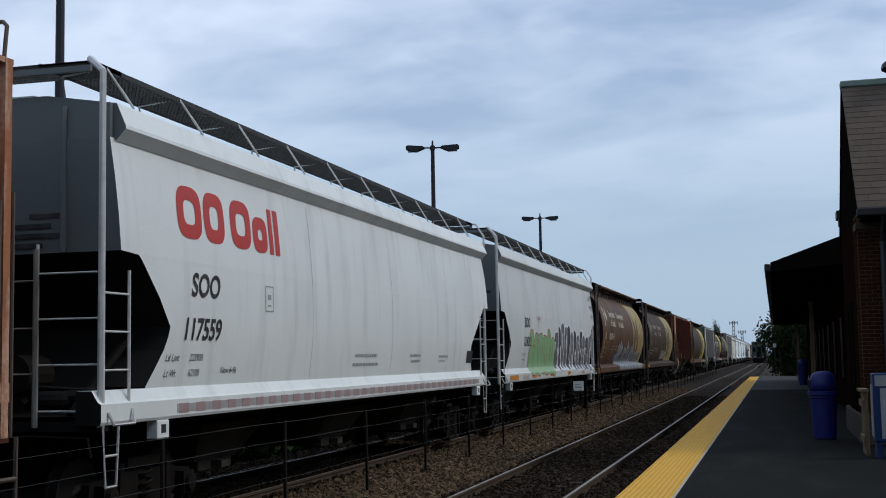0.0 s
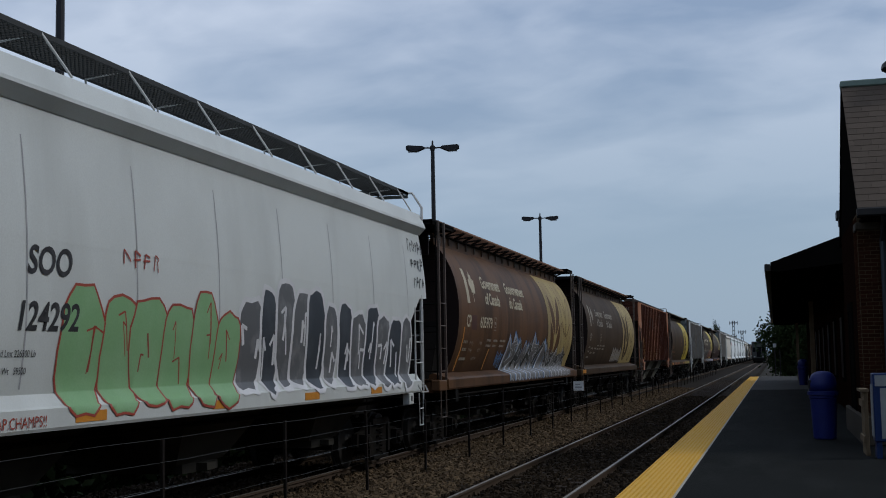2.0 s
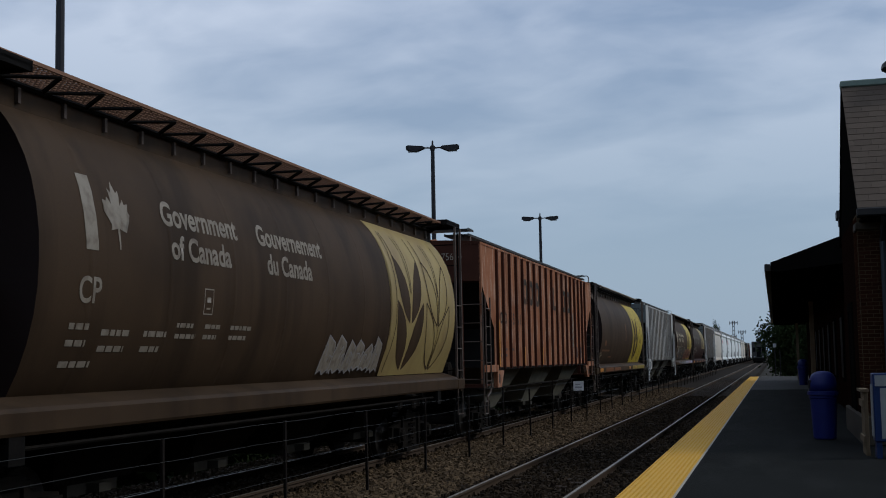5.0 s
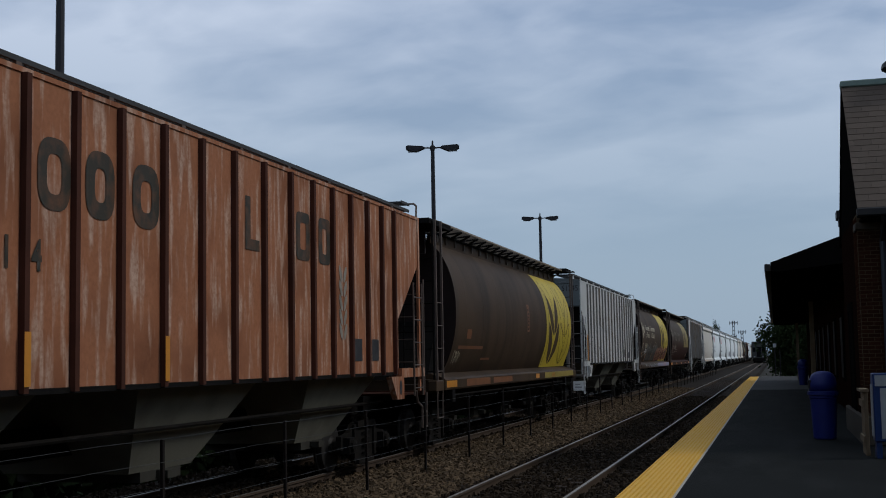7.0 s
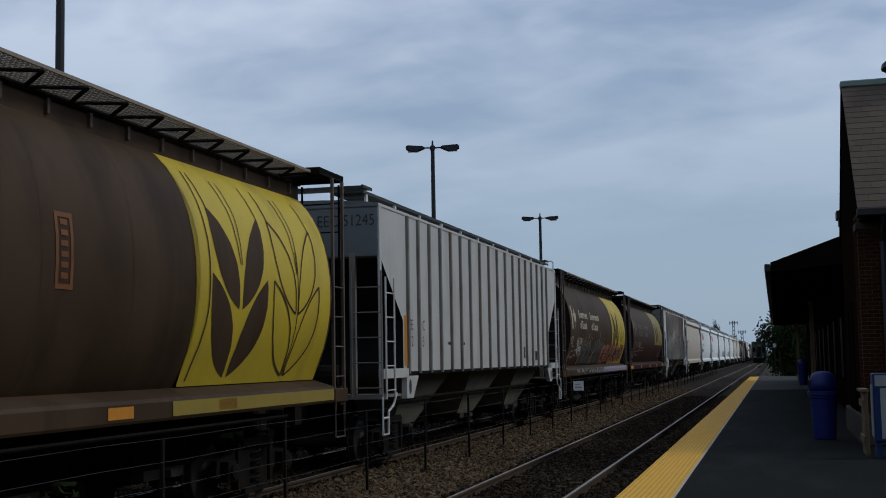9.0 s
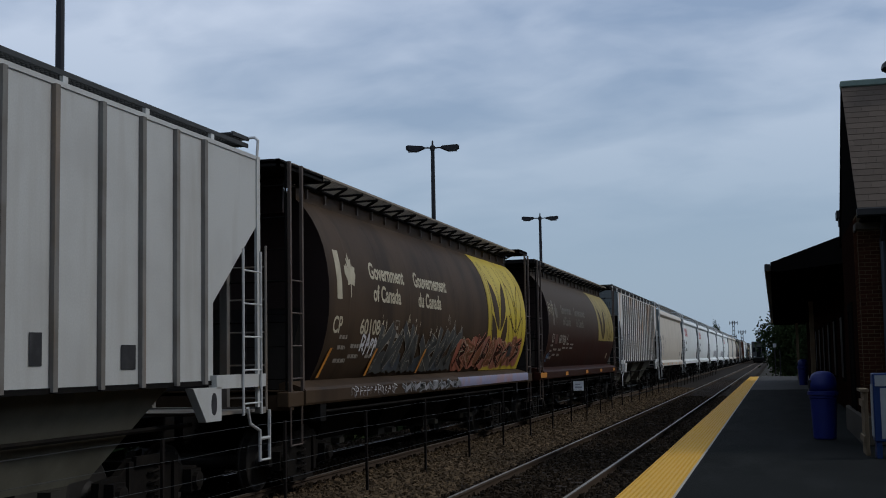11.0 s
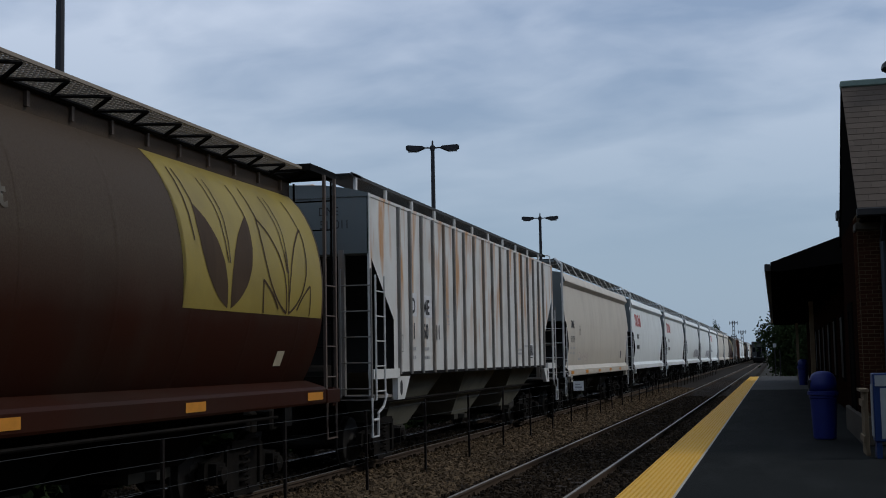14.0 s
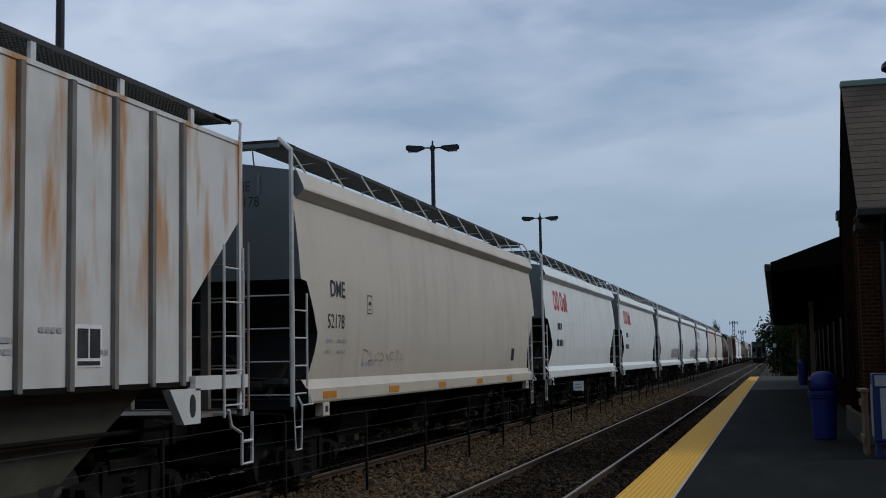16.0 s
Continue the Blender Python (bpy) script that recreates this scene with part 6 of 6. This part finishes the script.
part("underframe", boxes((-1.2, 1.2, 0.3, 26, -0.01, 1.0)), M["black"], coach)
for x in (-0.9, 0.9):
    part("headlight", boxes((x - 0.15, x + 0.15, -0.07, 0.0, 1.2, 1.45)), M["box_white"], coach)
for k in range(8):
    part("side_window", boxes((1.49, 1.52, 2 + 2.9 * k, 4 + 2.9 * k, 2.2, 3.0)), M["glass"], coach)


def mast(x, y, h, arms, label):
    t = thing("antenna_mast", label, "mast", at=pose(x, y, -0.62))
    bm = bmesh.new()
    for dx, dy in ((-0.5, -0.5), (0.5, -0.5), (0.5, 0.5), (-0.5, 0.5)):
        tube(bm, [(dx, dy, 0), (dx * 0.7, dy * 0.7, h)], 0.12, 5)
    z = 1.0
    while z < h - 1:
        tube(bm, [(-0.45, -0.45, z), (0.45, -0.45, z + 1)], 0.06, 4)
        tube(bm, [(0.45, -0.45, z), (-0.45, -0.45, z + 1)], 0.06, 4)
        z += 1.5
    part("tower", bm, M["mast"], t)
    for z, w in arms:
        a = part("antenna_platform", boxes((-w, w, -0.4, 0.4, z, z + 0.3)), M["mast"], t)
        for k in range(4):
            x0 = -w + 2 * w * k / 3
            part("antenna", boxes((x0 - 0.11, x0 + 0.11, -0.2, 0.2, z - 0.6, z + 0.8)), M["mast"], a)
    return t


mast(-15.2, 500, 15.8, ((14.8, 1.5), (9.5, 0.9)), "grey lattice antenna mast in the distance")
mast(-12.1, 500, 12.0, ((11.2, 1.4),), "lower grey antenna mast in the distance")

# ---- scrub added beyond the freight track to darken the view under the cars ----
rng = np.random.RandomState(77)
verts, faces = [], []
for i in range(26000):
    q = np.array((-11.6 + rng.normal(0, 0.28), 6 * (170 / 6) ** rng.uniform(), rng.uniform(-0.6, 0.75)))
    a, b = rng.normal(0, 1, 3), rng.normal(0, 1, 3)
    a /= np.linalg.norm(a)
    b -= a * b.dot(a)
    b /= np.linalg.norm(b)
    s = 0.16 * rng.uniform(0.6, 1.4)
    k = len(verts)
    verts += [tuple(q - a * s), tuple(q + b * s * 0.5), tuple(q + a * s), tuple(q - b * s * 0.5)]
    faces.append((k, k + 1, k + 2, k + 3))
me = bpy.data.meshes.new("hedge")
me.from_pydata(verts, [], faces)
me.materials.append(M["leaf"])
tagged(new("hedge", me), "added low dark scrub that hides bright ground beyond the freight track", "scrub", kind="stuff")


# ---- small things by the station ----
stand = thing("newspaper_box", "blue and white newspaper box beside the brick wall", "newspaper box", at=pose(1.62, 20.0, PZ))
body = part("cabinet", boxes((-0.22, 0.24, -0.22, 0.22, 0.25, 1.27), bevel=0.015), M["box_blue"], stand)
part("leg", boxes((-0.2, -0.12, -0.18, 0.18, 0, 0.25)), M["box_blue"], stand)
part("leg", boxes((0.14, 0.22, -0.18, 0.18, 0, 0.25)), M["box_blue"], stand)
part("poster", boxes((-0.12, 0.2, -0.232, -0.222, 0.3, 1.05)), M["box_white"], body, "white poster with a dark blue band")
part("poster_band", boxes((-0.02, 0.04, -0.240, -0.234, 0.35, 0.95)), M["box_blue"], body)
part("window", boxes((-0.19, 0.21, -0.236, -0.224, 1.08, 1.24)), M["box_white"], body)
for k in range(5):
    part("side_panel", boxes((-0.234, -0.224, -0.18 + 0.075 * k, -0.13 + 0.075 * k, 0.32, 1.1)), M["box_white"], body)

crate = thing("wooden_barrier", "weathered pale timber barrier leaning by the wall", "barrier", at=pose(1.33, 20.7, PZ))
for k in range(4):
    part("slat", boxes((-0.03, 0.03, -0.35 + 0.2 * k, -0.23 + 0.2 * k, 0.0, 0.98 - 0.02 * (k % 2)), bevel=0.006), M["timber"], crate)
part("rail", boxes((-0.055, -0.03, -0.36, 0.5, 0.75, 0.85)), M["timber"], crate)
part("rail", boxes((-0.055, -0.03, -0.36, 0.5, 0.2, 0.3)), M["timber"], crate)
part("cap", boxes((-0.08, 0.05, -0.38, 0.5, 0.98, 1.02)), M["timber"], crate)

sign = thing("fence_sign", "small white square sign wired to the fence", "sign", at=pose(-5.60, 36.4, 0.97, 0, 0, -90))
part("plate", boxes((0.0, 0.012, -0.15, 0.15, -0.14, 0.14)), M["sign_white"], sign)
part("plate_mark", boxes((0.013, 0.016, -0.1, 0.1, -0.06, -0.02), (0.013, 0.016, -0.1, 0.06, 0.03, 0.06)), M["grey_ink"], sign)

for x, h in ((0.0, 2.2), (0.36, 2.0)):
    s = thing("sign_post", "thin dark post with a small pale sign at the platform's end", "sign post", at=pose(x, 95, -0.62))
    part("post", tubes([(0, 0, 0), (0, 0, h + 0.75)], r=0.045), M["gutter"], s)
    if x == 0.0:
        part("plate", boxes((-0.12, 0.12, -0.07, -0.05, h + 0.72, h + 1.0)), M["box_white"], s)

# ---- timber sleepers under the platform track, and those of the freight track ----
def sleeper_me():
    return shared("sleeper", boxes((-1.3, 1.3, -0.115, 0.115, -0.32, -0.145), bevel=0.012), M["tie"])


SLEEPER = sleeper_me()
track_near = thing("track", "oily timber sleepers under the platform track", "railway track", kind="structure")
for k in range(180):
    ob = new("sleeper", SLEEPER)
    ob.parent = track_near
    ob.matrix_basis = pose(NEAR + random.uniform(-0.03, 0.03), 6 + 0.53 * k, 0.022, 0, 0, random.uniform(-1, 1))
track_far = thing("track", "timber sleepers under the freight track", "railway track", kind="structure")
for k in range(110):
    ob = new("sleeper", SLEEPER)
    ob.parent = track_far
    ob.matrix_basis = pose(TRACK + random.uniform(-0.03, 0.03), 9 + 0.53 * k, 0.018, 0, 0, random.uniform(-1, 1))


# ---- loose ballast stones, thickest between the tracks ----
def stones(name, label, spans, seed, mat):
    rng = np.random.RandomState(seed)
    base = np.array([(-1, -1, -1), (1, -1, -1), (1, 1, -1), (-1, 1, -1), (-0.7, -0.75, 0.9), (0.75, -0.6, 0.8), (0.65, 0.7, 1.0), (-0.75, 0.6, 0.75)])
    quads = [(0, 3, 2, 1), (4, 5, 6, 7), (0, 1, 5, 4), (1, 2, 6, 5), (2, 3, 7, 6), (3, 0, 4, 7)]
    verts, faces = [], []
    for x0, x1, y0, y1, z, count, size in spans:
        xs, u = rng.uniform(x0, x1, count), rng.uniform(0, 1, count)
        ys = y0 * (y1 / y0) ** u
        for x, y in zip(xs, ys):
            a = rng.uniform(0, math.tau)
            c, s = math.cos(a), math.sin(a)
            sc = rng.uniform(0.6, 1.3, 3) * size * rng.choice((0.7, 1.0, 1.25))
            pts = (base + rng.uniform(-0.3, 0.3, (8, 3))) * sc
            tilt = rng.uniform(-0.6, 0.6)
            pts = np.stack([pts[:, 0] * c - pts[:, 1] * s, pts[:, 0] * s + pts[:, 1] * c, pts[:, 2] + pts[:, 0] * tilt], 1)
            k = len(verts)
            zz = z if not callable(z) else z(x)
            verts.extend(map(tuple, pts + (x, y, zz + rng.uniform(-0.012, 0.02))))
            faces.extend(tuple(i + k for i in q) for q in quads)
    me = bpy.data.meshes.new(name)
    me.from_pydata(verts, [], faces)
    me.materials.append(mat)
    tagged(new(name, me), label, "ballast stones", kind="stuff")


stones("ballast_stones", "loose brown crushed stones between and beside the tracks",
       [(-6.7, -4.5, 13, 75, lambda x: -0.07 - 0.055 * abs(x + 5.66) / 0.65, 32000, 0.034), (-6.95, -6.5, 13, 60, -0.13, 4000, 0.030)], 5, M["stone"])
stones("oily_ballast_stones", "dark oily crushed stones lying in both tracks", [(-4.6, -1.95, 10, 60, -0.135, 17000, 0.030), (-9.9, -7.0, 12, 60, -0.125, 12000, 0.032)], 6, M["dark_stone"])

# ---- yellow tactile tiles along the platform's edge ----
bm = boxes((0.004, STRIP - EDGE - 0.004, 0.003, 0.607, -0.03, 0.006), bevel=0.002)
n_dome = 10
for i in range(n_dome):
    for j in range(n_dome):
        cx, cy = 0.035 + 0.0625 * i, 0.03 + 0.061 * j
        lo = [bm.verts.new((cx + 0.017 * a, cy + 0.017 * b, 0.006)) for a, b in ((-1, -1), (1, -1), (1, 1), (-1, 1))]
        hi = [bm.verts.new((cx + 0.009 * a, cy + 0.009 * b, 0.013)) for a, b in ((-1, -1), (1, -1), (1, 1), (-1, 1))]
        for q in range(4):
            bm.faces.new((lo[q], lo[(q + 1) % 4], hi[(q + 1) % 4], hi[q]))
        bm.faces.new(hi)
TILE_ME = shared("tile", bm, M["tactile"])
for k in range(138):
    ob = new("tile", TILE_ME)
    ob.parent = platform
    ob.matrix_basis = pose(EDGE, 8.6 + 0.61 * k, PZ + random.uniform(-0.001, 0.001))

# ---- bricks on the gable wall, and shingles on its roof ----
BRICK_ME = shared("brick", boxes((-0.0965, 0.0965, -0.006, 0.03, -0.029, 0.029), bevel=0.003), M["brick"])
wall = bpy.data.objects["wall"]
row, count = 0, 0
z = PZ + 0.59
while z < EAVE - 0.32:
    x = BX0 + 0.10 - (0.1015 if row % 2 else 0.0)
    while x < BX0 + 1.1:
        half_brick = x - 0.0965 < BX0 - 0.01
        ob = new("brick", BRICK_ME)
        ob.parent = wall
        ob.location = (x + (0.05 if half_brick else 0), BY0 - 0.006, z)
        if half_brick:
            ob.scale.x = 0.48
        x += 0.203
    z += 0.0677
    row += 1
BRICK_SIDE = shared("brick", boxes((-0.006, 0.03, -0.0965, 0.0965, -0.029, 0.029), bevel=0.003), M["brick"])
z, row = PZ + 0.59, 0
while z < EAVE - 0.02:
    y = BY0 + 0.11 + (0.1015 if row % 2 else 0.0)
    while y < BY0 + 0.9:
        ob = new("brick", BRICK_SIDE)
        ob.parent = wall
        ob.location = (BX0 - 0.006, y, z)
        y += 0.203
    z += 0.0677
    row += 1
slope = math.hypot(3.02, RIDGE - EAVE - 0.02)
pitch_deg = math.degrees(math.atan2(RIDGE - EAVE - 0.02, 3.02))
SHINGLE_ME = shared("shingle", boxes((0.002, 0.298, 0.0, 0.24, 0.0, 0.014)), M["shingle"])
rows_n = int(slope / 0.19)
for r in range(rows_n):
    d = 0.19 * r
    f = d / slope
    y, z = ym - 3.02 + 3.02 * f, EAVE + 0.02 + (RIDGE - EAVE - 0.02) * f
    x, first = 1.445, 0.3 - (r * 0.113) % 0.3 + 0.02
    while x < 3.4:
        ob = new("shingle", SHINGLE_ME)
        ob.parent = roof
        ob.matrix_basis = pose(x, y, z + 0.006, pitch_deg - 2.2 + random.uniform(-0.4, 0.4), 0, 0) @ Matrix.Diagonal((first / 0.3, 1, 1, 1))
        x += first
        first = 0.3


# ---- movement ----
def motions():
    for car, middle in CARS:
        walk(car, [(t, pose(TRACK, middle - SPEED * (t - 8), 0)) for t in (0, 4, 8, 12, 16)])
    turn = math.degrees(SPEED / 0.42 / FPS)
    for wheel, (x, y, z) in WHEELS:
        walk(wheel, [(k / FPS, pose(x, y, z, turn * k)) for k in range(int(SECONDS * FPS) + 1)])


motions()
